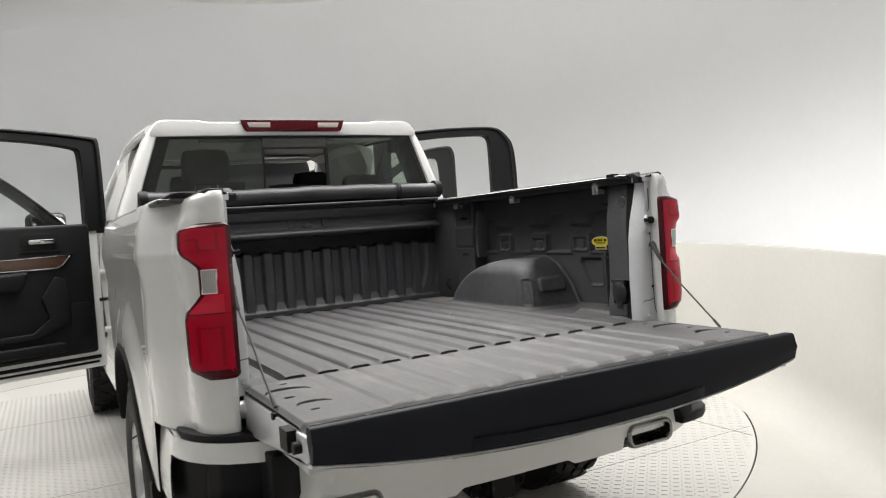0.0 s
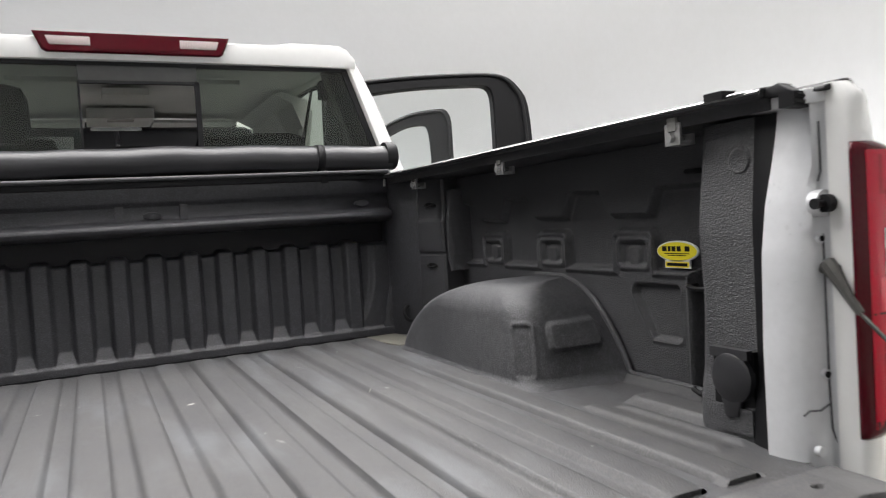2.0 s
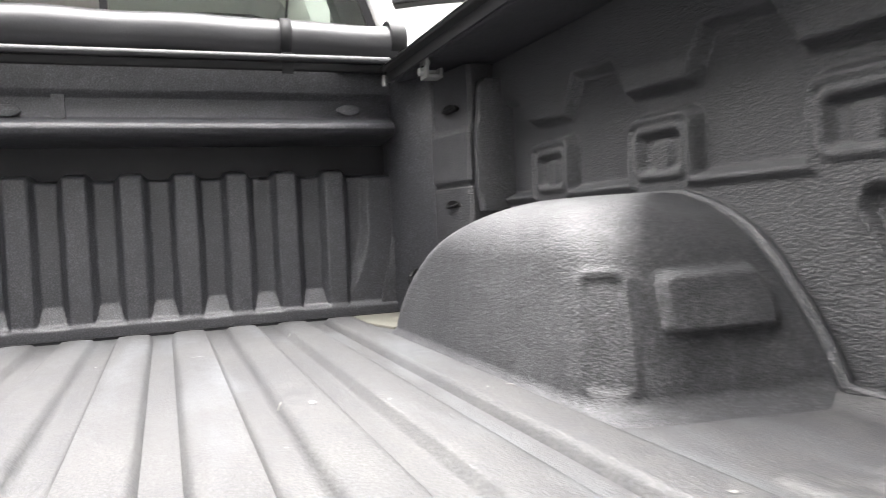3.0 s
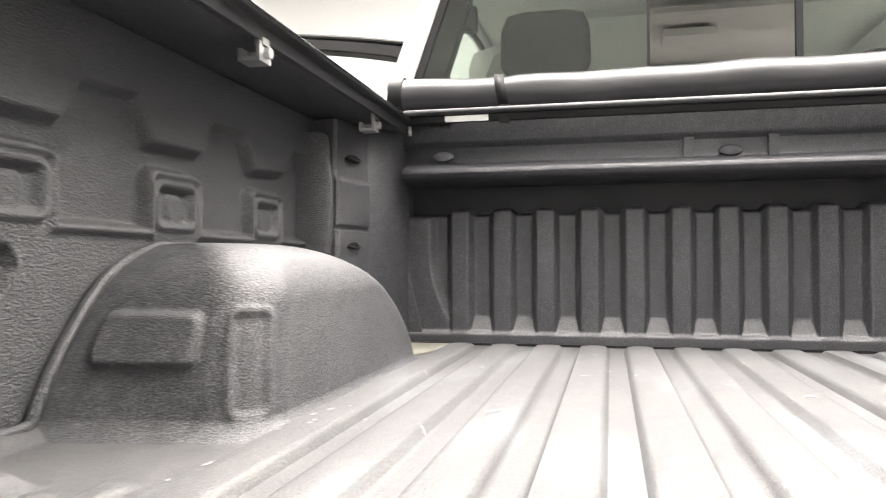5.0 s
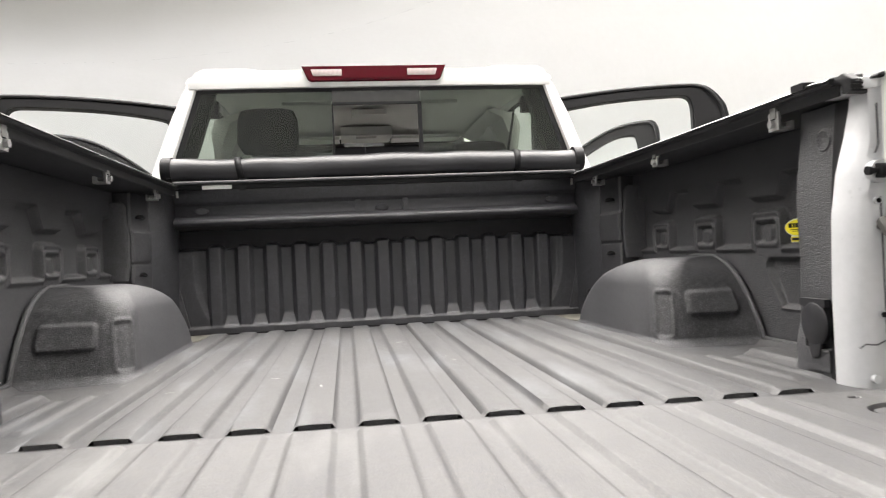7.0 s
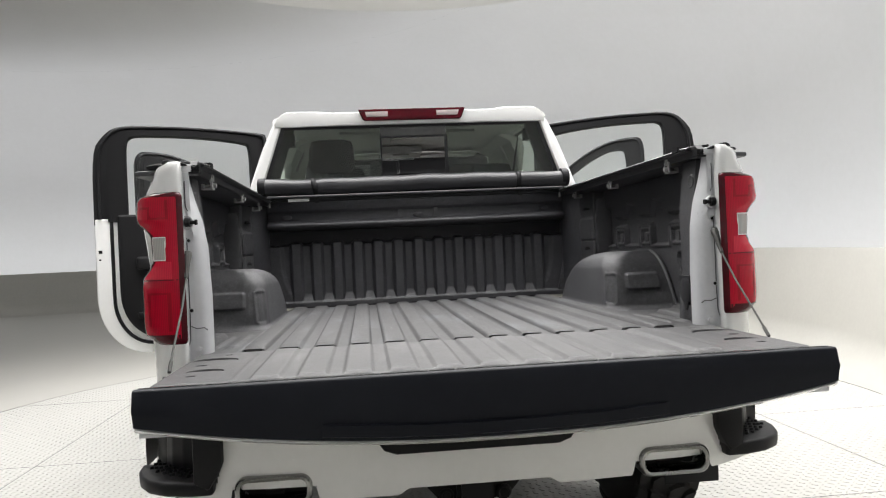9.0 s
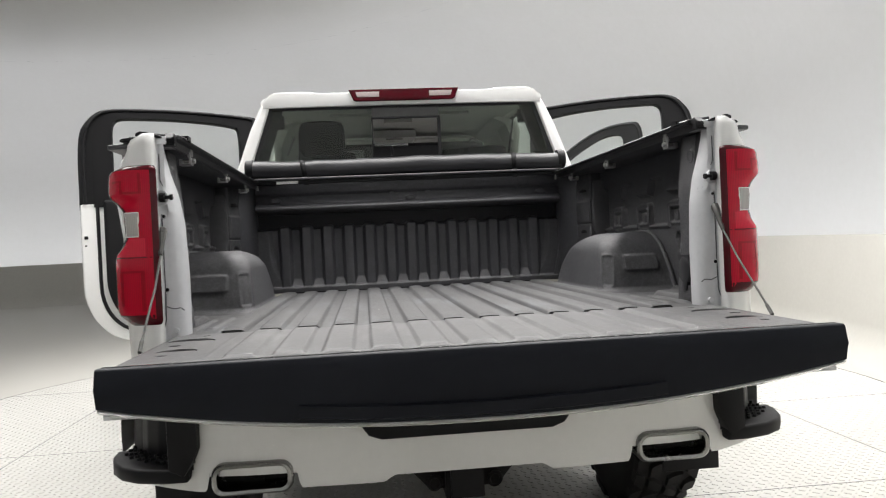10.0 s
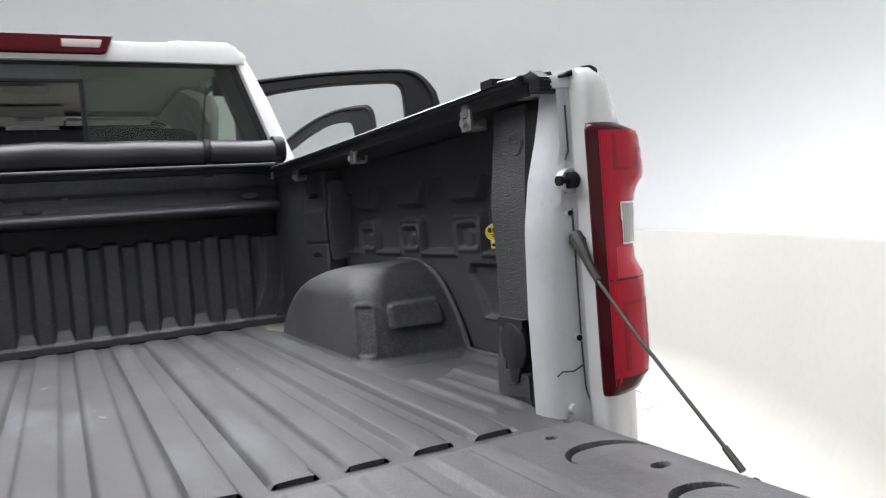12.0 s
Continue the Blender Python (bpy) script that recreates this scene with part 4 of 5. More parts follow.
# pressed strip in the trim
rows = []
for x in steps(-0.405, 0.385, 40):
    e = 0.010 * min(1.0, (x + 0.405) / 0.03, (0.385 - x) / 0.03)
    zc = gate_low(x) + 0.028
    rows.append([(x, -0.618, zc + 0.016), (x, -0.6235 - e * 1.1, zc + 0.012), (x, -0.6225 - e * 0.5, zc - 0.014), (x, -0.617, zc - 0.018)])
part("trim_step", loft(rows), FILM, gate, angle=25)
rows = []
for x in steps(-0.803, 0.803, 48):
    zb = gate_low(x)
    rows.append([(x, -0.604, zb + 0.004), (x, -0.615, zb - 0.002), (x, -0.600, zb - 0.010), (x, -0.45, zb - 0.004 - 0.02 * (1 - (abs(x) / 0.81) ** 2)), (x, -0.20, 0.815), (x, -0.012, 0.800), (x, -0.012, 0.835), (x, -0.58, 0.85)])
part("gate_outer_skin", loft(rows), PAINT, gate, "white outer skin of the tailgate", 40)
for s in SIDES:
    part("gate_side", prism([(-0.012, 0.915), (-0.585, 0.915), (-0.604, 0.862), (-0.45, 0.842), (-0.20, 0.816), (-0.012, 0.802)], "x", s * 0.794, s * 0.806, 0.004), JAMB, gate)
    part("gate_hinge", rod("x", (0, -0.012, 0.872), 0.026, s * 0.80, s * 0.83, 24, 0.004), ALU, gate)
    catch = part("gate_catch", block(s * 0.804, s * 0.828, -0.515, -0.455, 0.868, 0.918, 0.006), RUBBER, gate, "black latch at the tailgate corner")
    part("catch_roller", rod("x", (0, -0.545, 0.885), 0.014, s * 0.804, s * 0.824, 14, 0.003), RUBBER, catch)
    part("cable_anchor", rod("x", (0, -0.335, 0.915), 0.010, s * 0.800, s * 0.812, 14, 0.003), RUBBER, gate)


# ---- rear bumper ----
def bump_y(x):
    """Depth of the bumper's rear face at x, up to the corner."""
    return piecewise(abs(x), BUMP_PLAN)


BUMP_PLAN = ((0.0, -0.178), (0.30, -0.174), (0.60, -0.156), (0.72, -0.135), (0.80, -0.108), (0.87, -0.070), (0.92, -0.025), (0.955, 0.030), (0.975, 0.090), (0.985, 0.15))


def bump_low(x):
    a = abs(x)
    low = 0.552 - 0.018 * ease(a - 0.215, 0.02) + 0.012 * ease(a - 0.78, 0.08)
    return low + 0.080 * ease(0.115 - abs(a - 0.572), 0.012)


bumper = empty("bumper", truck)
tagged(bumper, "white rear bumper with black corner steps")
half = [(x, bump_y(x)) for x in steps(0.0, 0.985, 190)] + [(0.985, y) for y in (0.20, 0.26, 0.32, 0.38)]
plan_line = [(-x, y) for x, y in half[:0:-1]] + half


def band(name, zs, keep, material, inset=0.0):
    verts, faces = [], []
    for t in zs:
        for x, y in plan_line:
            lo = bump_low(x)
            z = lo + (0.575 - lo) * t if t <= 1 else 0.575 + (0.797 - 0.575) * (t - 1)
            b = 0.020 * math.sin(math.pi * min(1.0, max(0.0, (z - 0.45) / 0.36)))
            k = max(0.0, (abs(x) - 0.6) / 0.385) ** 2
            sx = 1 if x > 0 else -1
            verts.append((x + sx * (b - inset) * k * 0.9, y - (b - inset) * (1 - 0.8 * k), z))
    n = len(plan_line)
    for j in range(len(zs) - 1):
        for i in range(n - 1):
            x = (plan_line[i][0] + plan_line[i + 1][0]) / 2
            y = (plan_line[i][1] + plan_line[i + 1][1]) / 2
            if keep(abs(x), y, (zs[j] + zs[j + 1]) / 2):
                faces.append((j * n + i, j * n + i + 1, (j + 1) * n + i + 1, (j + 1) * n + i))
    return sheet(name, verts, faces, material, bumper, angle=45)


zz = steps(0.0, 2.0, 48)
edge_in = lambda a, y, t: a > 0.715 + 0.05 * max(0.0, 1.35 - t) and y < 0.14 and 1.04 < t < 1.74
band("bumper_skin", zz, lambda a, y, t: not edge_in(a, y, t) and (y < 0.03 or t > 1.0), PAINT)
band("bumper_back", zz, lambda a, y, t: a < 0.97, PLASTIC, 0.075)
part("bumper_top", prism([(x, bump_y(x) - 0.002) for x in steps(-0.98, 0.98, 60)] + [(0.98, 0.36), (-0.98, 0.36)], "z", 0.780, 0.796, 0), PAINT, bumper)
part("bumper_under", prism([(x, bump_y(x) + 0.02) for x in steps(-0.97, 0.97, 60)] + [(0.97, 0.18), (-0.97, 0.18)], "z", 0.575, 0.59, 0), DARK, bumper)
rows = [[(x, -0.206 + d + 0.055 * x * x, z) for x, z in ((-0.285 - e, 0.693), (0.285 + e, 0.693), (0.262 + e, 0.664 - e), (0.228 + e, 0.652 - e), (-0.228 - e, 0.652 - e), (-0.262 - e, 0.664 - e))] for d, e in ((0.0, 0.0), (0.014, 0.006))]
part("plate_slot", loft(rows), PLASTIC, bumper, "dark slot above the licence recess")
for s in SIDES:
    # corner step: cheek, ledge and grip studs
    part("step_cheek", prism([(s * 0.708, 0.77), (s * 0.785, 0.77), (s * 0.785, 0.605), (s * 0.745, 0.585), (s * 0.718, 0.63), (s * 0.708, 0.655)], "y", -0.188, -0.05, 0.006), PLASTIC, bumper)
    plan = [(s * x, y) for x, y in ((0.735, -0.182), (0.80, -0.180), (0.87, -0.160), (0.925, -0.120), (0.960, -0.065), (0.982, 0.0), (0.988, 0.06), (0.90, 0.06), (0.80, -0.03), (0.735, -0.05))]
    step_part = part("corner_step", prism(plan, "z", 0.568, 0.606, 0.010, 3), PLASTIC, bumper, "black moulded corner step with grip studs", 40)
    bm = bmesh.new()
    for i in range(7):
        for j in range(5):
            x = 0.79 + 0.026 * i + (0.013 if j % 2 else 0)
            y = bump_y(x) - 0.012 + 0.019 * j
            if x < 0.958:
                add_loft(bm, [[(s * x + r * math.cos(radians(q)), y + r * math.sin(radians(q)), z) for q in range(0, 360, 60)] for z, r in ((0.604, 0.0070), (0.6125, 0.005))])
    tagged(part("grip_studs", bm, PLASTIC, step_part), kind="stuff")
    pad = part("top_pad", prism([(s * x, bump_y(x) + 0.006) for x in steps(0.62, 0.972, 18)] + [(s * x, min(0.17, bump_y(x) + 0.125)) for x in steps(0.972, 0.62, 18)], "z", 0.794, 0.818, 0.006), PLASTIC, bumper, "black tread pad on the bumper top")
    # exhaust tip
    cxp = s * 0.572

    def mouth(w, h, y, r):
        return [(px, y, pz) for px, pz in rounded(cxp - w, cxp + w, 0.571 - h, 0.571 + h, r, 5)]

    rows = [mouth(0.098, 0.038, 0.10, 0.028), mouth(0.104, 0.041, -0.150, 0.030), mouth(0.106, 0.043, -0.182, 0.032), mouth(0.104, 0.041, -0.191, 0.031), mouth(0.099, 0.036, -0.196, 0.027), mouth(0.091, 0.029, -0.193, 0.022), mouth(0.088, 0.026, -0.180, 0.019), mouth(0.086, 0.025, 0.05, 0.018)]
    tip = part("exhaust_tip", loft(rows, True, False), STEEL, truck, "polished angular exhaust tip", 40)
    part("exhaust_inside", loft([mouth(0.087, 0.0255, -0.12, 0.018), mouth(0.080, 0.022, 0.06, 0.018)]), INK, tip)
    part("exhaust_baffle", block(cxp - 0.03, cxp + 0.02, -0.13, -0.11, 0.545, 0.555, 0.002), DARK, tip)
    inner = [(s * x, bump_y(x) + 0.085) for x in steps(0.735, 0.984, 18)]
    part("step_wall", prism(inner + [(p, q + 0.03) for p, q in inner[::-1]], "z", 0.585, 0.792, 0), PLASTIC, bumper)

for s in SIDES:
    part("mud_flap", prism([(s * 0.775, 0.30), (s * 0.985, 0.30), (s * 0.990, 0.62), (s * 0.775, 0.66)], "y", 0.400, 0.408, 0.003), RUBBER, truck, "black rubber mud flap")

# hitch and underbody
hitch = part("hitch_receiver", block(-0.055, 0.055, -0.075, 0.25, 0.435, 0.535, 0.006), DARK, truck, "black trailer hitch receiver")
part("hitch_cover", block(-0.042, 0.048, -0.092, -0.074, 0.44, 0.545, 0.010, 3), PLASTIC, hitch)
part("hitch_plate", prism([(-0.21, 0.575), (0.23, 0.575), (0.14, 0.50), (0.10, 0.455), (-0.10, 0.455), (-0.14, 0.50)], "y", -0.045, -0.02, 0.006), DARK, hitch)
for x in (-0.085, 0.09):
    part("chain_loop", tube([(x + 0.018 * math.cos(radians(a)), -0.05 - 0.012 * math.sin(radians(a)), 0.475 + 0.022 * math.sin(radians(a))) for a in range(0, 361, 24)], 0.006, 8), DARK, hitch)
for s in SIDES:
    part("frame_rail", block(s * 0.44, s * 0.52, 0.05, 5.3, 0.56, 0.70, 0.01), DARK, truck)
    part("leaf_spring", tube([(s * 0.56, 0.3, 0.62), (s * 0.56, 0.6, 0.50), (s * 0.56, 1.0, 0.46), (s * 0.56, 1.4, 0.50), (s * 0.56, 1.7, 0.60)], 0.03, 8), DARK, truck)
    part("exhaust_pipe", tube([(s * 0.572, 0.05, 0.54), (s * 0.55, 0.3, 0.56), (s * 0.36, 0.7, 0.60), (s * 0.3, 1.8, 0.5)], 0.04, 12), DARK, truck)
part("rear_axle", rod("x", (0, 1.0, 0.42), 0.05, -0.72, 0.72, 16), DARK, truck)
part("differential", loft([[(0.14 * k * math.cos(radians(a)), 1.0 + y, 0.42 + 0.14 * k * math.sin(radians(a))) for a in range(0, 360, 20)] for y, k in ((-0.16, 0.4), (-0.12, 0.85), (0.0, 1.0), (0.15, 0.6))]), DARK, truck)
part("spare_tyre", loft([ring(0, 0.62, z, r, 32) for z, r in ((0.60, 0.30), (0.58, 0.34), (0.66, 0.36), (0.76, 0.34))]), TYRE, truck)
part("chassis_floor", block(-0.86, 0.86, 1.9, 5.2, 0.55, 0.68, 0.02), DARK, truck)


# ---- wheels ----
def build_wheel():
    w = empty("wheel", truck)
    prof = [(0.235, -0.125), (0.27, -0.138), (0.33, -0.142), (0.375, -0.132), (0.398, -0.118), (0.404, -0.09), (0.405, 0.0), (0.404, 0.09), (0.398, 0.118), (0.375, 0.132), (0.33, 0.142), (0.27, 0.138), (0.235, 0.125)]
    n = 72
    bm = bmesh.new()
    rows = [[(x, r * math.cos(2 * math.pi * i / n), r * math.sin(2 * math.pi * i / n)) for r, x in prof] for i in range(n)]
    g = [[bm.verts.new(p) for p in r] for r in rows]
    for i in range(n):
        for j in range(len(prof) - 1):
            bm.faces.new((g[i][j], g[(i + 1) % n][j], g[(i + 1) % n][j + 1], g[i][j + 1]))
    m = 28
    for i in range(m):
        for x0, x1, off, r0, cut in ((-0.130, -0.082, 0.0, 0.388, 0.74), (-0.072, -0.006, 0.4, 0.402, 0.66), (0.008, 0.072, 0.1, 0.402, 0.66), (0.082, 0.130, 0.55, 0.388, 0.74)):
            a0 = 2 * math.pi * (i + off) / m
            a1 = a0 + 2 * math.pi / m * cut
            sk = 0.035 * (1 if (i + int(x0 > 0)) % 2 else -1)
            ring_pts = []
            for rr, k in ((r0, 1.0), (0.421, 0.86)):
                c, h = (a0 + a1) / 2, (a1 - a0) / 2 * k
                xm, xh = (x0 + x1) / 2, (x1 - x0) / 2 * k
                quad = []
                for qx, qa in ((-1, -1), (-0.2, -1.15), (1, -0.8), (1, 1), (0.2, 1.15), (-1, 0.8)):
                    aa = c + h * qa + sk * qx
                    quad.append((xm + xh * qx, rr * math.cos(aa), rr * math.sin(aa)))
                ring_pts.append(quad)
            add_loft(bm, ring_pts)
    part("tyre", bm, TYRE, w, "chunky all-terrain tyre", 30)
    rim_prof = [(0.236, -0.12), (0.226, -0.10), (0.215, -0.02), (0.218, 0.08), (0.226, 0.112), (0.240, 0.128), (0.245, 0.122)]
    bm = bmesh.new()
    rows = [[(x, r * math.cos(2 * math.pi * i / 48), r * math.sin(2 * math.pi * i / 48)) for r, x in rim_prof] for i in range(48)]
    g = [[bm.verts.new(p) for p in r] for r in rows]
    for i in range(48):
        for j in range(len(rim_prof) - 1):
            bm.faces.new((g[i][j], g[(i + 1) % 48][j], g[(i + 1) % 48][j + 1], g[i][j + 1]))
    for k in range(6):
        a = 2 * math.pi * k / 6
        ca, sa = math.cos(a), math.sin(a)
        rows = []
        for r, hw, x in ((0.04, 0.034, 0.085), (0.12, 0.024, 0.095), (0.19, 0.030, 0.105), (0.226, 0.042, 0.10)):
            rows.append([(x + dx, r * ca - t * hw * sa, r * sa + t * hw * ca) for dx, t in ((0.0, -1), (0.014, -0.7), (0.014, 0.7), (0.0, 1), (-0.03, 0.8), (-0.03, -0.8))])
        add_loft(bm, rows)
    add_loft(bm, [[(x, r * math.cos(2 * math.pi * i / 24), r * math.sin(2 * math.pi * i / 24)) for i in range(24)] for x, r in ((0.04, 0.07), (0.095, 0.065), (0.110, 0.05), (0.112, 0.04))])
    part("rim", bm, ALU, w, "bright six-spoke alloy rim", 35)
    part("brake_disc", rod("x", (0, 0, 0), 0.17, -0.02, 0.01, 32), ZINC, w)
    part("valve", tube([(0.105, 0.0, 0.215), (0.135, 0.0, 0.200)], 0.004, 6), RUBBER, w)
    return w


wheel = build_wheel()
wheel.matrix_basis = pose(0.885, 1.0, 0.42, 17, 0, 0)
for x, y, t in ((-0.885, 1.0, 180), (0.885, 4.75, 0), (-0.885, 4.75, 180)):
    copy_thing(wheel, pose(x, y, 0.42, 40 * y, 0, t))


# ---- cab ----
def win_x(z):
    return piecewise(z, ((1.40, 0.892), (1.64, 0.815), (1.92, 0.720)))


def out_x(z):
    return piecewise(z, ((0.6, 0.955), (1.20, 0.985), (1.42, 0.965), (1.50, 0.945), (1.64, 0.893), (1.80, 0.835), (1.93, 0.775), (1.97, 0.745)))


def back_y(z):
    return 1.885 - 0.04 * (1.92 - z)


def roof_z(x, y):
    a = abs(x)
    z = 1.997 + 0.045 * math.sin(math.pi * min(1.0, max(0.0, (y - 1.87) / 1.95)))
    z += 0.009 * ease(a - 0.49, 0.025)
    z -= 0.065 * max(0.0, (a - 0.690) / 0.070) ** 2
    z -= 0.010 * max(0.0, (1.93 - y) / 0.06) ** 2
    z -= 0.05 * max(0.0, (y - 3.45) / 0.17) ** 2
    return z


v, f = field(steps(-0.76, 0.76, 64), [1.872, 1.88, 1.89, 1.905, 1.93] + steps(1.97, 3.62, 20), lambda x, y: (x, y, roof_z(x, y)))
sheet("roof", v, f, PAINT, truck, "white cab roof", 40)
rows = []
for x in steps(-0.752, 0.752, 50):
    zt = roof_z(x, 1.872)
    lo = 1.915 + 0.004 * (1 - (x / 0.75) ** 2)
    zt = max(zt, lo + 0.006)
    rows.append([(x, 1.93, lo + 0.002), (x, 1.886, lo), (x, 1.876, lo + 0.004), (x, 1.868, lo + (zt - lo) * 0.5), (x, 1.871, zt), (x, 1.93, zt)])
part("roof_header", loft(rows), PAINT, truck)
for s in SIDES:
    rows = []
    for z in steps(1.36, 1.945, 18):
        xi, xo, y = win_x(z), out_x(z), back_y(z)
        rows.append([(s * (xi + 0.004), y + 0.05, z), (s * (xi + 0.002), y + 0.004, z), (s * (xi + 0.010), y - 0.006, z), (s * ((xi + xo) / 2), y - 0.004, z), (s * (xo - 0.018), y + 0.002, z), (s * (xo - 0.004), y + 0.018, z), (s * xo, y + 0.05, z), (s * xo, 2.06 - 0.05 * (z - 1.4), z), (s * (xo - 0.05), 2.08 - 0.05 * (z - 1.4), z)])
    part("rear_pillar", loft(rows), PAINT, truck)
    # cab flank below the glass, sill and door pillars
    rows = [[(s * out_x(z), 1.868, z), (s * (out_x(z) + 0.003), 1.90, z), (s * (out_x(z) + 0.006), 2.02, z), (s * (out_x(z) - 0.03), 2.06 + 0.15 * max(0.0, 0.95 - z), z), (s * 0.84, 2.06, z), (s * 0.84, 1.868, z)] for z in steps(0.58, 1.40, 14)]
    part("cab_corner", loft(rows), PAINT, truck)
    part("sill", block(s * 0.80, s * 0.965, 1.95, 4.12, 0.52, 0.68, 0.02, 3), PAINT, truck)
    rows = [[(s * (out_x(z) - 0.005), 2.93, z), (s * (out_x(z) - 0.005), 3.04, z), (s * (out_x(z) - 0.09), 3.06, z), (s * (out_x(z) - 0.09), 2.91, z)] for z in steps(0.62, 1.98, 14)]
    part("middle_pillar", loft(rows), PAINT, truck)
    part("front_pillar", tube([(s * 0.93, 4.30, 1.30), (s * 0.90, 4.18, 1.46), (s * 0.80, 3.80, 1.78), (s * 0.735, 3.50, 1.95)], 0.04, 10), PAINT, truck)
    part("roof_rail", tube([(s * 0.742, 1.93, 1.95), (s * 0.75, 2.4, 1.975), (s * 0.75, 3.0, 1.985), (s * 0.735, 3.52, 1.95)], 0.032, 10), PAINT, truck)
    part("door_seal", tube([(s * 0.90, 2.07, 0.75), (s * 0.915, 2.05, 1.35), (s * 0.86, 2.06, 1.62), (s * 0.755, 2.06, 1.92), (s * 0.745, 2.5, 1.95), (s * 0.745, 2.90, 1.955)], 0.012, 8), RUBBER, truck)
part("cab_back", block(-0.93, 0.93, 1.868, 1.90, 0.60, 1.50, 0.012), PAINT, truck)

# back window: two fixed panes, an open slider between black bars
pane_y = lambda z: back_y(z) + 0.008
for x0, x1, name in ((-1.0, -0.180, "back_window"), (0.186, 1.0, "back_window")):
    rows = [[(max(-win_x(z), min(win_x(z), x)), pane_y(z) + d, z) for x in (x0, x1)] for z in (1.44, 1.66, 1.925) for d in (0.0,)]
    v = [p for r in rows for p in r]
    ob = sheet(name, v, [(0, 1, 3, 2), (2, 3, 5, 4)], TINT, truck, "dark tinted back glass", 0)
    ob.modifiers.new("thickness", "SOLIDIFY").thickness = 0.004
    ob.visible_shadow = False
part("slider_top_pane", block(-0.180, 0.186, 1.886, 1.896, 1.853, 1.924, 0.001), BAND, truck, "dark band above the sliding window")
part("slider_bar", block(-0.183, -0.176, 1.876, 1.892, 1.45, 1.855, 0.002), RUBBER, truck)
part("slider_bar", block(0.176, 0.192, 1.876, 1.894, 1.45, 1.855, 0.002), RUBBER, truck)
part("slider_bar", block(-0.18, 0.19, 1.876, 1.892, 1.846, 1.856, 0.002), RUBBER, truck)
for s in SIDES:
    rows = [[(s * win_x(z), pane_y(z) - 0.003, z), (s * (win_x(z) - 0.022), pane_y(z) - 0.002, z), (s * (win_x(z) - 0.022), pane_y(z) + 0.012, z), (s * win_x(z), pane_y(z) + 0.014, z)] for z in steps(1.44, 1.925, 8)]
    part("window_seal", loft(rows), RUBBER, truck)
    part("rear_trim", loft([[(s * (win_x(z) - 0.015), 1.91, z), (s * (win_x(z) - 0.07), 1.93, z), (s * (win_x(z) - 0.05), 2.05, z), (s * (out_x(z) - 0.03), 2.05, z), (s * (out_x(z) - 0.04), 1.91, z)] for z in steps(1.40, 1.93, 8)]), TRIM, truck)
part("window_top_seal", block(-0.72, 0.72, 1.884, 1.90, 1.905, 1.918, 0.002), RUBBER, truck)

# high brake light
SMOKED = lens("smoked_lens", (0.50, 0.43, 0.42), (0.40, 0.33, 0.32))
brake = part("brake_light", loft([[(x, y, z) for x, z in ((-0.298 + d, 2.003 - d * 0.4), (0.298 - d, 2.003 - d * 0.4), (0.275 - d, 1.947 + d * 0.5), (0.262 - d, 1.940 + d * 0.5), (-0.262 + d, 1.940 + d * 0.5), (-0.275 + d, 1.947 + d * 0.5))] for y, d in ((1.90, 0.0), (1.858, 0.0), (1.852, 0.006))]), RED_DARK, truck, "dark red high brake light with two smoked lenses", 30)
part("brake_lens", block(-0.135, 0.135, 1.8495, 1.858, 1.950, 1.988, 0.002), RED_DARK, brake)
for s in SIDES:
    part("cargo_lens", prism([(s * 0.135, 1.988), (s * 0.262, 1.988), (s * 0.252, 1.960), (s * 0.135, 1.960)], "y", 1.8495, 1.858, 0.002), SMOKED, brake, "smoked cargo lamp lens")
part("brake_upper_lens", block(-0.285, 0.285, 1.8505, 1.858, 1.991, 2.000, 0.002), RED_DARK, brake)

# ---- cabin ----
v, f = field(steps(-0.70, 0.70, 16), steps(1.91, 3.46, 18), lambda x, y: (x, y, roof_z(x, y) - 0.050 - 0.03 * (abs(x) / 0.7) ** 4))
sheet("headliner", v, f, HEADLINER, truck, "light grey headliner", 40)
console = part("overhead_console", block(-0.15, 0.15, 3.15, 3.46, 1.925, 1.975, 0.015, 3), HEADLINER, truck)
part("console_lamp", block(-0.06, 0.06, 3.18, 3.26, 1.921, 1.928, 0.003), CLEAR, console)
part("rear_grab_bar", block(-0.42, 0.42, 2.36, 2.40, 1.945, 1.962, 0.006), HEADLINER, truck)
part("dome_lamp", block(-0.09, 0.09, 2.62, 2.76, 1.945, 1.972, 0.008, 3), HEADLINER, truck)
part("rear_mirror", block(-0.13, 0.13, 3.60, 3.63, 1.74, 1.80, 0.012, 3), PLASTIC, truck)
part("mirror_stalk", tube([(0, 3.63, 1.78), (0, 3.70, 1.86), (0, 3.68, 1.93)], 0.012, 8), PLASTIC, truck)
for s in SIDES:
    part("sun_visor", block(s * 0.16, s * 0.58, 3.32, 3.50, 1.928, 1.944, 0.006), HEADLINER, truck)
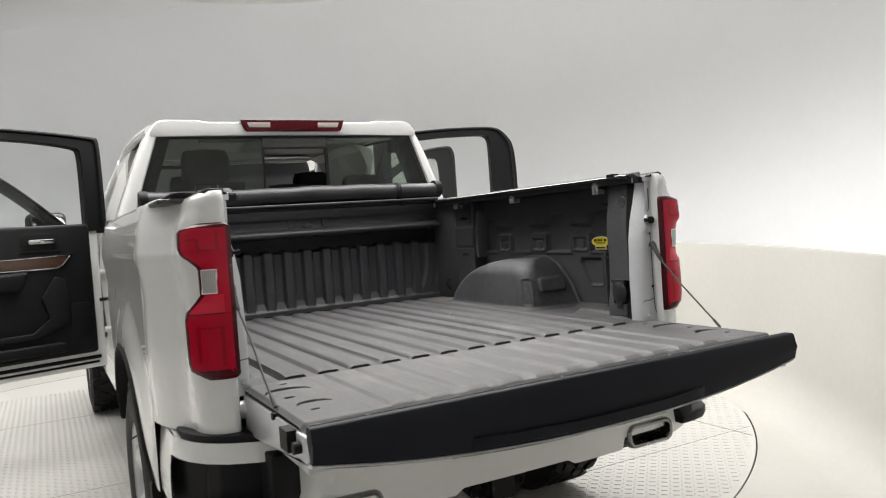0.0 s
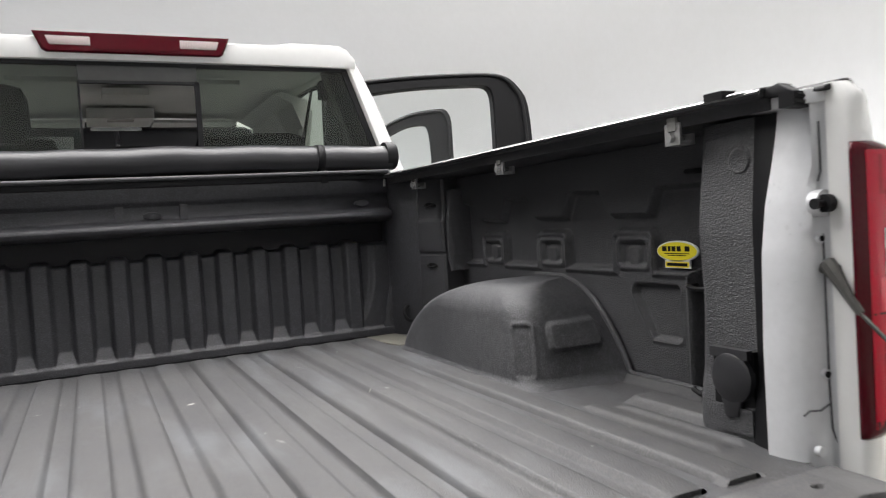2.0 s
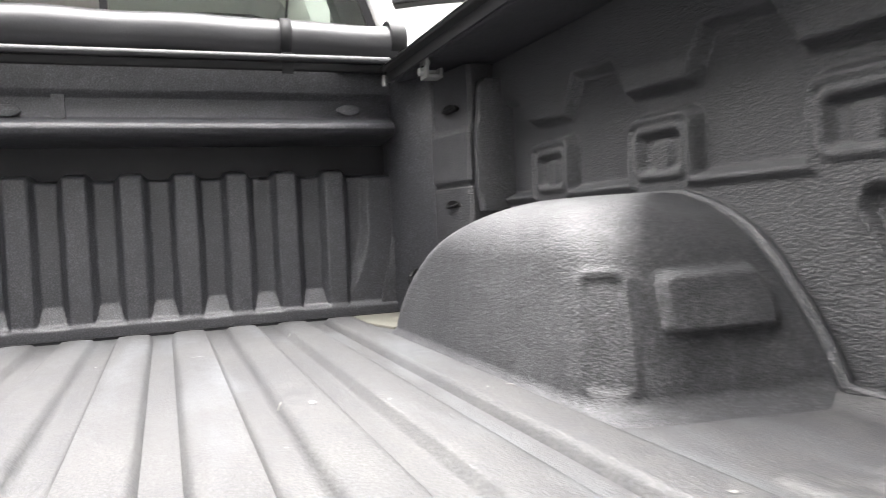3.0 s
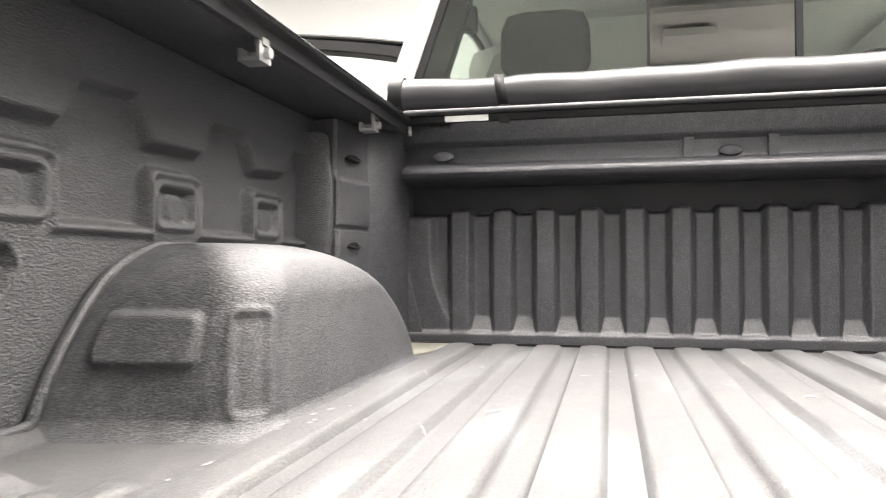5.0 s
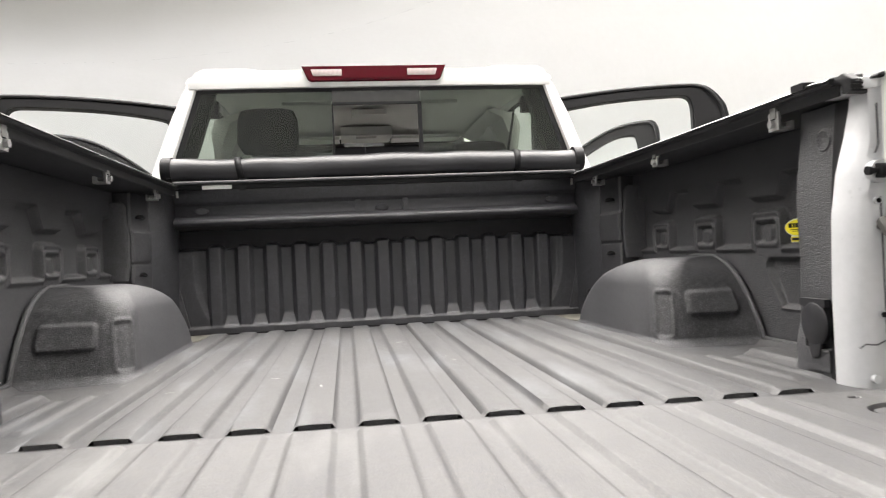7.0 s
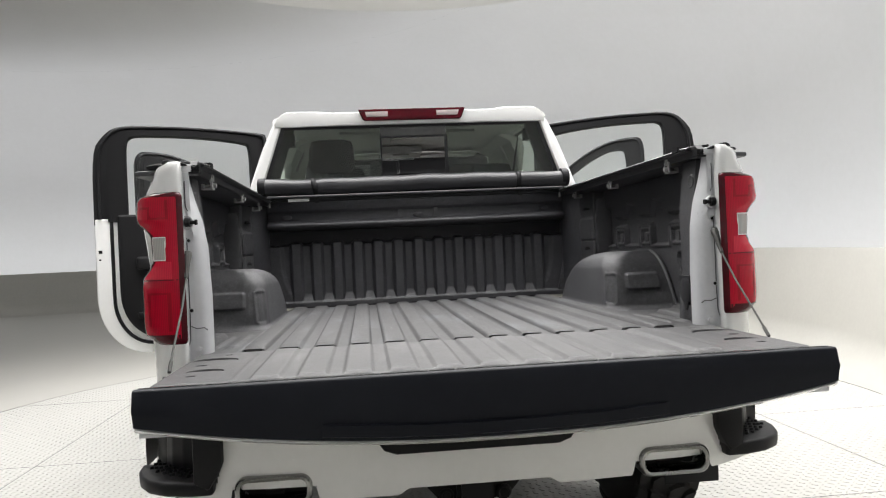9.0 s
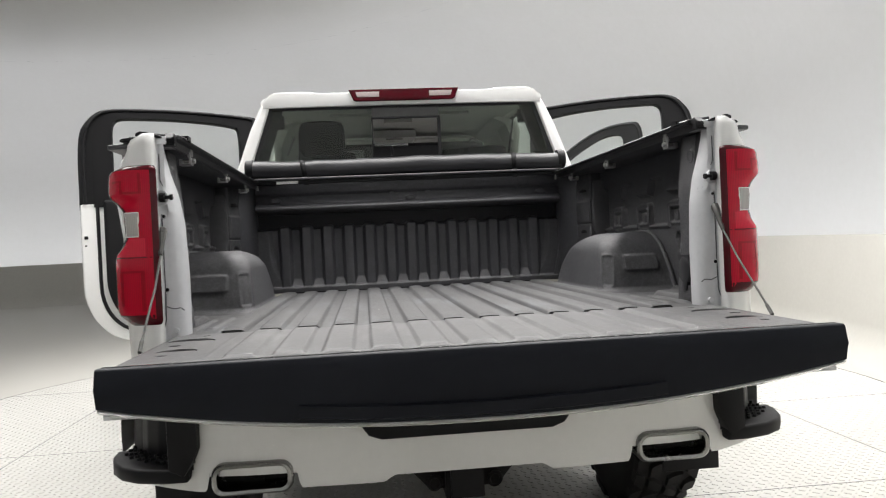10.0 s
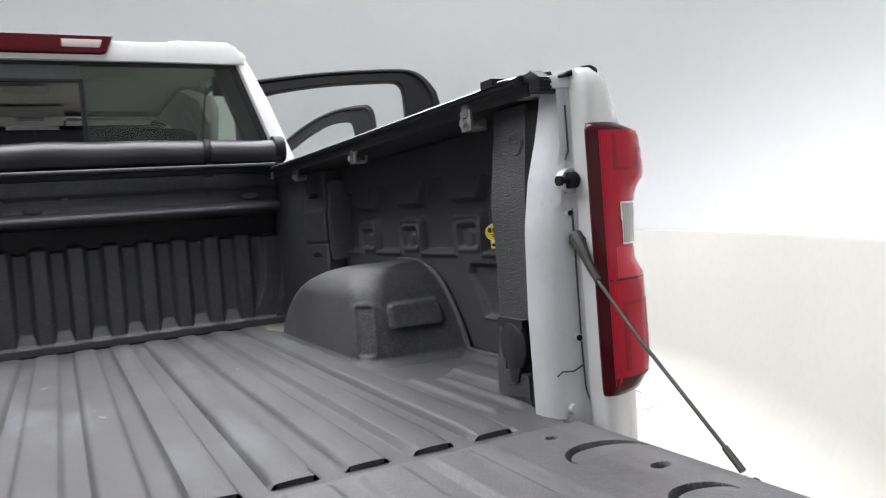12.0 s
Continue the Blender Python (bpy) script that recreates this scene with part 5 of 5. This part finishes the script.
for s in SIDES:
    rows = [[(s * 0.62, y, 1.955), (s * 0.70, y, 1.915), (s * (0.745 - b), y, 1.80 + b), (s * (0.765 - b), y, low), (s * 0.795, y, low), (s * 0.775, y, 1.93), (s * 0.66, y, 1.965)] for y, low, b in ((2.62, 1.87, 0.0), (2.72, 1.72, 0.0), (2.85, 1.60, 0.0), (3.10, 1.60, 0.0), (3.30, 1.72, 0.0), (3.50, 1.74, 0.02))]
    part("roof_side_trim", loft(rows), HEADLINER, truck, "grey trim over the door openings", 40)
    part("belt_guide", block(s * 0.665, s * 0.725, 2.045, 2.085, 1.835, 1.905, 0.012, 3), TRIM, truck, "black seat belt guide")
part("seat_belt", prism([(2.075, 1.87), (2.10, 1.875), (2.42, 1.56), (2.42, 1.50), (2.40, 1.50)], "x", 0.640, 0.643, 0), TRIM, truck, "dark seat belt strap")
part("dashboard", prism([(3.75, 1.05), (3.72, 1.30), (3.82, 1.42), (4.10, 1.46), (4.35, 1.40), (4.35, 1.05)], "x", -0.86, 0.86, 0.03, 3), TRIM, truck)
part("steering_wheel", tube([(-0.40 + 0.185 * math.cos(radians(a)), 3.62 - 0.10 * math.sin(radians(a)), 1.33 + 0.155 * math.sin(radians(a))) for a in range(0, 361, 15)], 0.016, 8), TRIM, truck)
part("instrument_hood", block(-0.58, -0.22, 3.72, 3.90, 1.40, 1.50, 0.03, 3), TRIM, truck)
part("cab_floor", block(-0.85, 0.85, 1.95, 4.3, 0.70, 0.74, 0.01), TRIM, truck)


def build_seat(x, y, w, back_top, head_top, name):
    seat = empty(name, truck)
    part("seat_cushion", block(x - w, x + w, y, y + 0.52, 0.98, 1.14, 0.05, 4), CLOTH, seat)
    rows = []
    for z in steps(1.08, back_top, 10):
        k = (z - 1.08) / (back_top - 1.08)
        yy = y - 0.02 - 0.10 * k
        ww = w * (1 - 0.18 * k ** 3)
        rows.append([(x + px, yy + py, z) for px, py in rounded(-ww, ww, -0.055, 0.065, 0.045, 4)])
    part("seat_back", loft(rows), CLOTH, seat)
    hr = [[(x + px, y - 0.115 + py, z) for px, py in rounded(-0.13 * k, 0.13 * k, -0.045 * k, 0.045 * k, 0.035 * k, 4)] for z, k in ((head_top - 0.19, 0.8), (head_top - 0.15, 1.0), (head_top - 0.05, 0.98), (head_top - 0.01, 0.86), (head_top, 0.6))]
    part("headrest", loft(hr), CLOTH, seat)
    for d in (-0.06, 0.06):
        part("headrest_post", rod("z", (x + d, y - 0.115, 0), 0.006, back_top - 0.05, head_top - 0.15, 8), STEEL, seat)


for x in (-0.40, 0.425):
    build_seat(x, 3.02, 0.26, 1.62, 1.80, "front_seat")
for x in (-0.46, 0.0, 0.46):
    build_seat(x, 2.16, 0.22, 1.62, {-0.46: 1.865, 0.0: 1.66, 0.46: 1.70}[x], "rear_seat")

v = [(-0.70, 3.55, 1.965), (0.70, 3.55, 1.965), (0.86, 4.28, 1.44), (-0.86, 4.28, 1.44)]
ob = sheet("windscreen", v, [(0, 1, 2, 3)], PANE, truck, "clear windscreen", 0)
ob.visible_shadow = False

# front end
v, f = field(steps(-0.93, 0.93, 24), steps(4.22, 5.55, 16), lambda x, y: (x, y, 1.40 + 0.02 * ease(0.5 - abs(x), 0.1) - 0.04 * ((y - 4.22) / 1.33) ** 2 - 0.10 * max(0.0, (abs(x) - 0.75) / 0.18) ** 2))
sheet("hood", v, f, PAINT, truck, "white hood", 40)
for s in SIDES:
    v, f = field(steps(4.12, 5.55, 24), steps(0.0, 1.0, 10), lambda y, t: (0.985 - 0.05 * (t - 0.5) ** 2 - 0.06 * max(0.0, (y - 5.2) / 0.35) ** 2, y, (lambda lo: lo + (1.33 - lo) * t)(max(0.60, 0.46 + 0.50 * max(0.0, 1 - (abs(y - 4.75) / 0.52) ** 3) ** 0.4) if abs(y - 4.75) < 0.52 else 0.60)))
    a, b = mirrored(v, f, s)
    sheet("front_fender", a, b, PAINT, truck, angle=40)
part("front_grille", block(-0.88, 0.88, 5.46, 5.56, 0.92, 1.32, 0.03, 3), PLASTIC, truck)
part("front_bumper", block(-0.97, 0.97, 5.42, 5.64, 0.55, 0.90, 0.06, 4), PAINT, truck)
for s in SIDES:
    part("headlight", block(s * 0.58, s * 0.94, 5.44, 5.575, 1.10, 1.26, 0.02, 3), CLEAR, truck)


# ---- doors ----
def rounder(pts, times=2):
    """Cut the corners of an open line, keeping its ends."""
    for _ in range(times):
        cut = [pts[0]]
        for p, q in zip(pts, pts[1:]):
            cut += [(0.75 * p[0] + 0.25 * q[0], 0.75 * p[1] + 0.25 * q[1]), (0.25 * p[0] + 0.75 * q[0], 0.25 * p[1] + 0.75 * q[1])]
        pts = cut + [pts[-1]]
    return pts


def build_door(s, hx, hy, angle, length, shape, label):
    """A door hung at (hx, hy), swung out by angle degrees. u runs from hinge to latch, n to the cabin side."""
    a = radians(angle)
    ux, uy = s * math.sin(a), -math.cos(a)
    nx, ny = -s * math.cos(a), -math.sin(a)

    def at(u, n, z):
        return (s * hx + u * ux + n * nx, hy + u * uy + n * ny, z)

    def slab(name, pts, n0, n1, material, parent, lab="", w=0.008, seg=2):
        bm = bmesh.new()
        lo, hi = [bm.verts.new(at(u, n0, z)) for u, z in pts], [bm.verts.new(at(u, n1, z)) for u, z in pts]
        k = len(pts)
        bm.faces.new(lo[::-1]); bm.faces.new(hi)
        for i in range(k):
            bm.faces.new((lo[i], lo[(i + 1) % k], hi[(i + 1) % k], hi[i]))
        bmesh.ops.recalc_face_normals(bm, faces=bm.faces[:])
        if w:
            soften(bm, w, seg)
        return part(name, bm, material, parent, lab)

    def hoop(name, outer, inner, n0, n1, material, parent, lab=""):
        bm = bmesh.new()
        k = len(outer)
        rows = [[bm.verts.new(at(u, n, z)) for u, z in pts] for pts, n in ((outer, n0), (outer, n1), (inner, n1), (inner, n0))]
        for r0, r1 in zip(rows, rows[1:] + rows[:1]):
            for i in range(k):
                bm.faces.new((r0[i], r0[(i + 1) % k], r1[(i + 1) % k], r1[i]))
        return part(name, bm, material, parent, lab, 35)

    L = length
    rear = shape == "rear"
    if rear:
        bend = lambda u, z, ru, rz: [(u - ru + ru * math.sin(radians(q)), z + rz - rz * math.cos(radians(q))) for q in range(0, 91, 9)]
        low = [(0.0, 0.64)] + bend(L, 0.635, 0.29, 0.36) + [(L, 1.50), (0.0, 1.50)]
        outer = [(-0.06, 1.46), (-0.06, 1.75), (-0.055, 2.035), (-0.03, 2.052), (0.40, 2.086), (0.79, 2.089), (0.90, 2.077), (0.97, 2.020), (L - 0.003, 1.92), (L, 1.46)]
        inner = [(0.062, 1.50), (0.062, 1.72), (0.064, 1.955), (0.09, 1.985), (0.40, 2.021), (0.75, 2.025), (0.80, 2.018), (0.828, 1.985), (0.832, 1.88), (0.832, 1.50)]
        trim = [(0.06, 0.74)] + bend(L - 0.135, 0.735, 0.22, 0.29) + [(L - 0.135, 1.52), (0.06, 1.52)]
    else:
        low = [(0.0, 0.64), (0.9, 0.635), (1.02, 0.66), (L, 0.75), (L, 1.48), (0.0, 1.44)]
        outer = [(0.02, 1.42), (0.20, 1.60), (0.38, 1.76), (0.56, 1.90), (0.70, 1.985), (0.84, 2.04), (0.98, 2.06), (L, 2.06), (L, 1.80), (L, 1.46)]
        inner = [(0.16, 1.47), (0.28, 1.58), (0.42, 1.70), (0.56, 1.81), (0.70, 1.90), (0.82, 1.955), (0.92, 1.965), (0.965, 1.95), (0.975, 1.75), (0.975, 1.49)]
        trim = [(0.05, 0.74), (0.85, 0.735), (0.98, 0.78), (1.0, 1.0), (1.0, 1.50), (0.05, 1.48)]
    outer, inner = rounder(outer), rounder(inner)
    door = slab("door", low, -0.055, 0.03, PAINT, truck, label, 0.015, 3)
    hoop("window_frame", outer, inner, -0.045, 0.025, RUBBER, door, "black window frame")
    mid = lambda k: [(o[0] + (i[0] - o[0]) * k, o[1] + (i[1] - o[1]) * k) for o, i in zip(outer, inner)]
    hoop("frame_trim", mid(0.40), mid(0.97), 0.02, 0.042, TRIM, door)
    path = [at(u, 0.034, z) for u, z in mid(0.16)[1:-1]]
    part("frame_seal", tube(path, 0.010, 8), RUBBER, door)
    pane = sheet("window_glass", [at(u, -0.012, z) for u, z in inner], [tuple(range(len(inner)))], PANE, door, "clear side window", 0)
    pane.visible_shadow = False
    panel = slab("inner_panel", trim, 0.028, 0.075, TRIM, door, "dark moulded door trim", 0.02, 3)
    seal = [(u + 0.035 if u > 0.4 else u - 0.02, z - (0.035 if z < 1.0 else 0)) for u, z in trim[:-1]]
    part("door_seal", tube([at(u, 0.032, z) for u, z in seal], 0.011, 8), RUBBER, door)
    # handle, wood strip, armrest, map pocket
    slab("handle_bowl", rounded(0.235, 0.445, 1.375, 1.475, 0.03), 0.06, 0.078, INK, panel, "dark handle recess", 0.003)
    slab("bowl_rim", rounded(0.228, 0.452, 1.366, 1.374, 0.003), 0.07, 0.084, TRIM, panel, "", 0.002)
    slab("door_handle", rounded(0.262, 0.405, 1.413, 1.440, 0.011), 0.078, 0.092, CHROME, panel, "chrome inner door handle", 0.004)
    slab("wood_strip", [(0.19, 1.335), (0.68, 1.325), (0.68, 1.275), (0.27, 1.272), (0.23, 1.285)], 0.07, 0.082, WOOD, panel, "dark wood trim strip", 0.003)
    slab("chrome_edge", [(0.17, 1.343), (0.68, 1.333), (0.68, 1.326), (0.19, 1.336)], 0.07, 0.085, CHROME, panel, "", 0.001)
    slab("chrome_edge", [(0.17, 1.343), (0.19, 1.336), (0.235, 1.283), (0.27, 1.270), (0.68, 1.272), (0.68, 1.266), (0.265, 1.262), (0.225, 1.278)], 0.07, 0.085, CHROME, panel, "", 0.001)
    slab("armrest", [(0.42, 1.26), (0.80, 1.25), (0.80, 1.17), (0.46, 1.15)], 0.06, 0.13, TRIM, panel, "", 0.02, 3)
    slab("panel_step", [(0.28, 1.22), (0.36, 1.10), (0.32, 0.98), (0.42, 0.90), (0.80, 0.90), (0.80, 0.86), (0.40, 0.86), (0.22, 0.94), (0.20, 1.10), (0.22, 1.20)], 0.07, 0.094, TRIM, panel, "", 0.010, 3)
    slab("speaker_grille", rounded(0.09, 0.20, 0.84, 1.05, 0.02), 0.07, 0.079, INK, panel, "", 0.003)
    slab("map_pocket", [(0.25, 0.83), (0.72, 0.83), (0.70, 0.77), (0.25, 0.77)], 0.06, 0.105, TRIM, panel, "", 0.012, 3)
    slab("latch", rounded(L - 0.04, L - 0.018, 1.28, 1.30, 0.004), 0.022, 0.034, INK, door, "", 0.001)
    slab("latch_hole", rounded(L - 0.032, L - 0.02, 1.235, 1.245, 0.003), 0.022, 0.033, INK, door, "", 0.001)
    for z in (0.86, 1.22):
        part("door_hinge", tube([at(-0.045, 0.0, z), at(-0.01, 0.0, z), at(0.02, 0.01, z)], 0.018, 8), PAINT, door)
    part("check_strap", tube([at(-0.05, 0.02, 1.05), at(0.02, 0.03, 1.05)], 0.010, 8), RUBBER, door)
    slab("sill_strip", [(0.05, 0.668), (0.62, 0.662), (0.62, 0.676), (0.05, 0.682)], 0.026, 0.036, RUBBER, door, "", 0.003)
    if not rear:
        m = slab("side_mirror", rounded(0.06, 0.33, 1.46, 1.66, 0.05), -0.26, -0.16, PLASTIC, door, "black door mirror", 0.02, 3)
        slab("mirror_glass", rounded(0.075, 0.315, 1.475, 1.645, 0.04), -0.162, -0.155, CHROME, m, "mirror glass", 0.001)
        slab("mirror_arm", [(0.10, 1.45), (0.20, 1.45), (0.20, 1.50), (0.10, 1.50)], -0.17, -0.05, PLASTIC, m, "", 0.01)
    return door


for s in SIDES:
    build_door(s, 0.985, 2.90, 74.5, 1.035, "rear", "open white rear door with black inner trim")
    build_door(s, 0.985, 4.06, 68.0, 1.12, "front", "open white front door with black inner trim")


# ---- rolled bed cover and its rails ----
cover = empty("rolled_bed_cover")
tagged(cover, "black vinyl bed cover rolled up behind the cab", "bed cover")
rows = []
for i, x in enumerate(steps(-0.825, 0.825, 120)):
    pinch = max(math.exp(-((x + 0.54) / 0.02) ** 2), math.exp(-((x - 0.56) / 0.02) ** 2))
    sag = 0.003 * math.sin(x * 5.1 + 0.6) + 0.0015 * math.sin(x * 23.0)
    r = 0.0465 - 0.0035 * pinch + 0.0012 * math.sin(x * 14.0 + 1.0)
    row = []
    for k in range(40):
        a = 2 * math.pi * k / 40
        rr = r * (1 + 0.02 * math.sin(2 * a + 3 * x) + 0.012 * math.sin(5 * a + 9 * x) * math.exp(-abs(x + 0.4) * 3))
        if 0 <= k < 3:
            rr += 0.003 * (3 - k) / 3
        row.append((x, 1.782 + rr * math.cos(a - 2.4), 1.5785 + sag + rr * math.sin(a - 2.4) * 0.985))
    rows.append(row)
part("cover_roll", loft(rows), VINYL, cover, "rolled black vinyl with soft folds", 60)
for s in SIDES:
    part("roll_end", loft([[(s * x, 1.782 + r * math.cos(2 * math.pi * k / 32), 1.582 + r * math.sin(2 * math.pi * k / 32)) for k in range(32)] for x, r in ((0.806, 0.049), (0.806, 0.0505), (0.838, 0.0505), (0.846, 0.046), (0.846, 0.02), (0.842, 0.018))]), PLASTIC, cover, "black end band of the roll")
for x, lean in ((-0.540, -0.016), (0.560, 0.004)):
    rows = []
    for k in range(25):
        a = radians(-60 + 300 * k / 24)
        y, z = 1.782 - 0.0485 * math.cos(a - 0.6), 1.5785 + 0.0485 * math.sin(a - 0.6)
        o = lean * (z - 1.53) / 0.1
        rows.append([(x + o - 0.0125, y, z), (x + o + 0.0125, y, z)])
    strap = part("strap", loft(rows, False), RUBBER, cover, "black webbing strap", 60)
    strap.modifiers.new("thickness", "SOLIDIFY").thickness = 0.003
    part("strap_tail", block(x - 0.013 - lean * 0.4, x + 0.012 - lean * 0.4, 1.712, 1.716, 1.488, 1.535, 0.001), RUBBER, cover)
part("cross_bar", prism([(1.700, 1.514), (1.697, 1.520), (1.700, 1.528), (1.80, 1.534), (1.80, 1.512)], "x", -0.79, 0.79, 0.002), ANODISED, cover)
part("cross_bar_face", prism([(1.718, 1.494), (1.714, 1.497), (1.714, 1.513), (1.76, 1.513), (1.76, 1.503), (1.745, 1.5025)], "x", -0.785, 0.785, 0.001), RUBBER, cover)
part("warning_label", block(-0.685, -0.575, 1.7115, 1.7145, 1.4965, 1.5115, 0.0005), LABEL_WHITE, cover, "small white paper label")


def build_rail(s):
    rail = empty("bed_cover_rail")
    tagged(rail, "black aluminium cover rail clamped along the bed side", "rail", "bed cover rails")
    part("rail_beam", prism([(s * 0.772, 1.499), (s * 0.770, 1.506), (s * 0.776, 1.512), (s * 0.80, 1.515), (s * 0.845, 1.520), (s * 0.848, 1.512), (s * 0.80, 1.504), (s * 0.80, 1.478), (s * 0.793, 1.476), (s * 0.790, 1.497)], "y", 0.075, 1.735, 0.0015, 1), ANODISED, rail, angle=30)
    part("rail_lip", prism([(s * 0.7695, 1.5035), (s * 0.7685, 1.5065), (s * 0.7715, 1.509), (s * 0.7725, 1.506)], "y", 0.075, 1.735, 0), STEEL, rail)
    for y, o in ((0.287, 0.0), (0.932, 0.006), (1.530, 0.020)):
        bm = bmesh.new()
        add_box(bm, s * (0.792 + o), s * (0.822 + o), y - 0.019, y + 0.019, 1.446, 1.452)
        add_box(bm, s * (0.788 + o), s * (0.794 + o), y - 0.019, y + 0.019, 1.446, 1.486)
        add_box(bm, s * (0.818 + o), s * (0.824 + o), y - 0.019, y + 0.019, 1.446, 1.466)
        c = part("clamp", soften(bm, 0.0015, 1), ALU, rail, "bright cast clamp")
        part("clamp_bolt", tube([(s * (0.780 + o), y, 1.460), (s * (0.815 + o), y, 1.460)], 0.0050, 8), ZINC, c)
        part("clamp_nut", rod("x", (0, y, 1.460), 0.009, s * (0.778 + o), s * (0.787 + o), 6), ALU, c)
        part("clamp_jaw", block(s * (0.786 + o), s * (0.800 + o), y - 0.012, y + 0.010, 1.472, 1.496, 0.002), ZINC, c)
        part("clamp_window", block(s * (0.7865 + o), s * (0.789 + o), y - 0.008, y + 0.008, 1.470, 1.480, 0.001), INK, c)
    end = part("end_latch", prism([(0.012, 1.492), (0.020, 1.497), (0.050, 1.515), (0.062, 1.512), (0.085, 1.510), (0.085, 1.496)], "x", s * 0.783, s * 0.806, 0.002), PLASTIC, rail, "black plastic end latch")
    part("latch_arm", block(s * 0.776, s * 0.820, 0.016, 0.044, 1.474, 1.497, 0.003), PLASTIC, end)
    for k in range(2):
        part("latch_rib", block(s * 0.774, s * 0.818, 0.0135, 0.020, 1.479 + 0.008 * k, 1.483 + 0.008 * k, 0.0015), PLASTIC, end)
    part("latch_spring", tube([(s * 0.775, 0.09, 1.508), (s * 0.768, 0.12, 1.508), (s * 0.772, 0.17, 1.507)], 0.003, 6), STEEL, end)
    part("latch_tab", block(s * 0.766, s * 0.796, 0.145, 0.185, 1.506, 1.520, 0.004), PLASTIC, end)
    part("front_bolt", rod("z", (s * 0.785, 1.742, 0), 0.0055, 1.470, 1.498, 8), ZINC, rail)
    part("front_bracket", block(s * 0.772, s * 0.80, 1.728, 1.765, 1.496, 1.512, 0.003), PLASTIC, rail)
    return rail


for s in SIDES:
    build_rail(s)

# ---- raised pattern of the turntable ----
def plate_lugs():
    """Slender raised bars in a chequered, alternately slanted pattern."""
    pitch, verts, faces = 0.040, [], []
    n = int(TABLE[2] / pitch)
    for i in range(-n, n + 1):
        for j in range(-n, n + 1):
            x, y = TABLE[0] + pitch * i, TABLE[1] + pitch * j
            if math.hypot(x - TABLE[0], y - TABLE[1]) > TABLE[2] - 0.04 or y > 5.9 or (abs(x) < 0.9 and y > 2.6):
                continue
            a = radians(45 if (i + j) % 2 else -45)
            c, s_ = math.cos(a), math.sin(a)
            o = len(verts)
            for l, w, z in ((0.0165, 0.0048, 0.0002), (0.0125, 0.0022, 0.0032)):
                for p, q in ((-l, 0), (0, -w), (l, 0), (0, w)):
                    verts.append((x + p * c - q * s_, y + p * s_ + q * c, z))
            faces += [(o, o + 1, o + 5, o + 4), (o + 1, o + 2, o + 6, o + 5), (o + 2, o + 3, o + 7, o + 6), (o + 3, o, o + 4, o + 7), (o + 4, o + 5, o + 6, o + 7)]
    return verts, faces


v, f = plate_lugs()
tagged(sheet("plate_lugs", v, f, PLATE, table, angle=0), "raised lugs of the tread plate", kind="stuff")
for k, (px, py, ang) in enumerate(((-2.35, 0, 90), (2.3, 0, 90), (0, 0.95, 0), (0, 2.5, 0), (0, 4.6, 0))):
    # joints between the plates, cut off at the rim
    if ang:
        half_len = math.sqrt((TABLE[2] - 0.02) ** 2 - (px - TABLE[0]) ** 2)
        pts = [(px - 0.002, TABLE[1] - half_len), (px + 0.002, TABLE[1] - half_len), (px + 0.002, TABLE[1] + half_len), (px - 0.002, TABLE[1] + half_len)]
    else:
        half_len = math.sqrt((TABLE[2] - 0.02) ** 2 - (py - TABLE[1]) ** 2)
        pts = [(TABLE[0] - half_len, py - 0.002), (TABLE[0] + half_len, py - 0.002), (TABLE[0] + half_len, py + 0.002), (TABLE[0] - half_len, py + 0.002)]
    part("plate_seam", prism(pts, "z", -0.002, 0.0012, 0), SEAM, table)
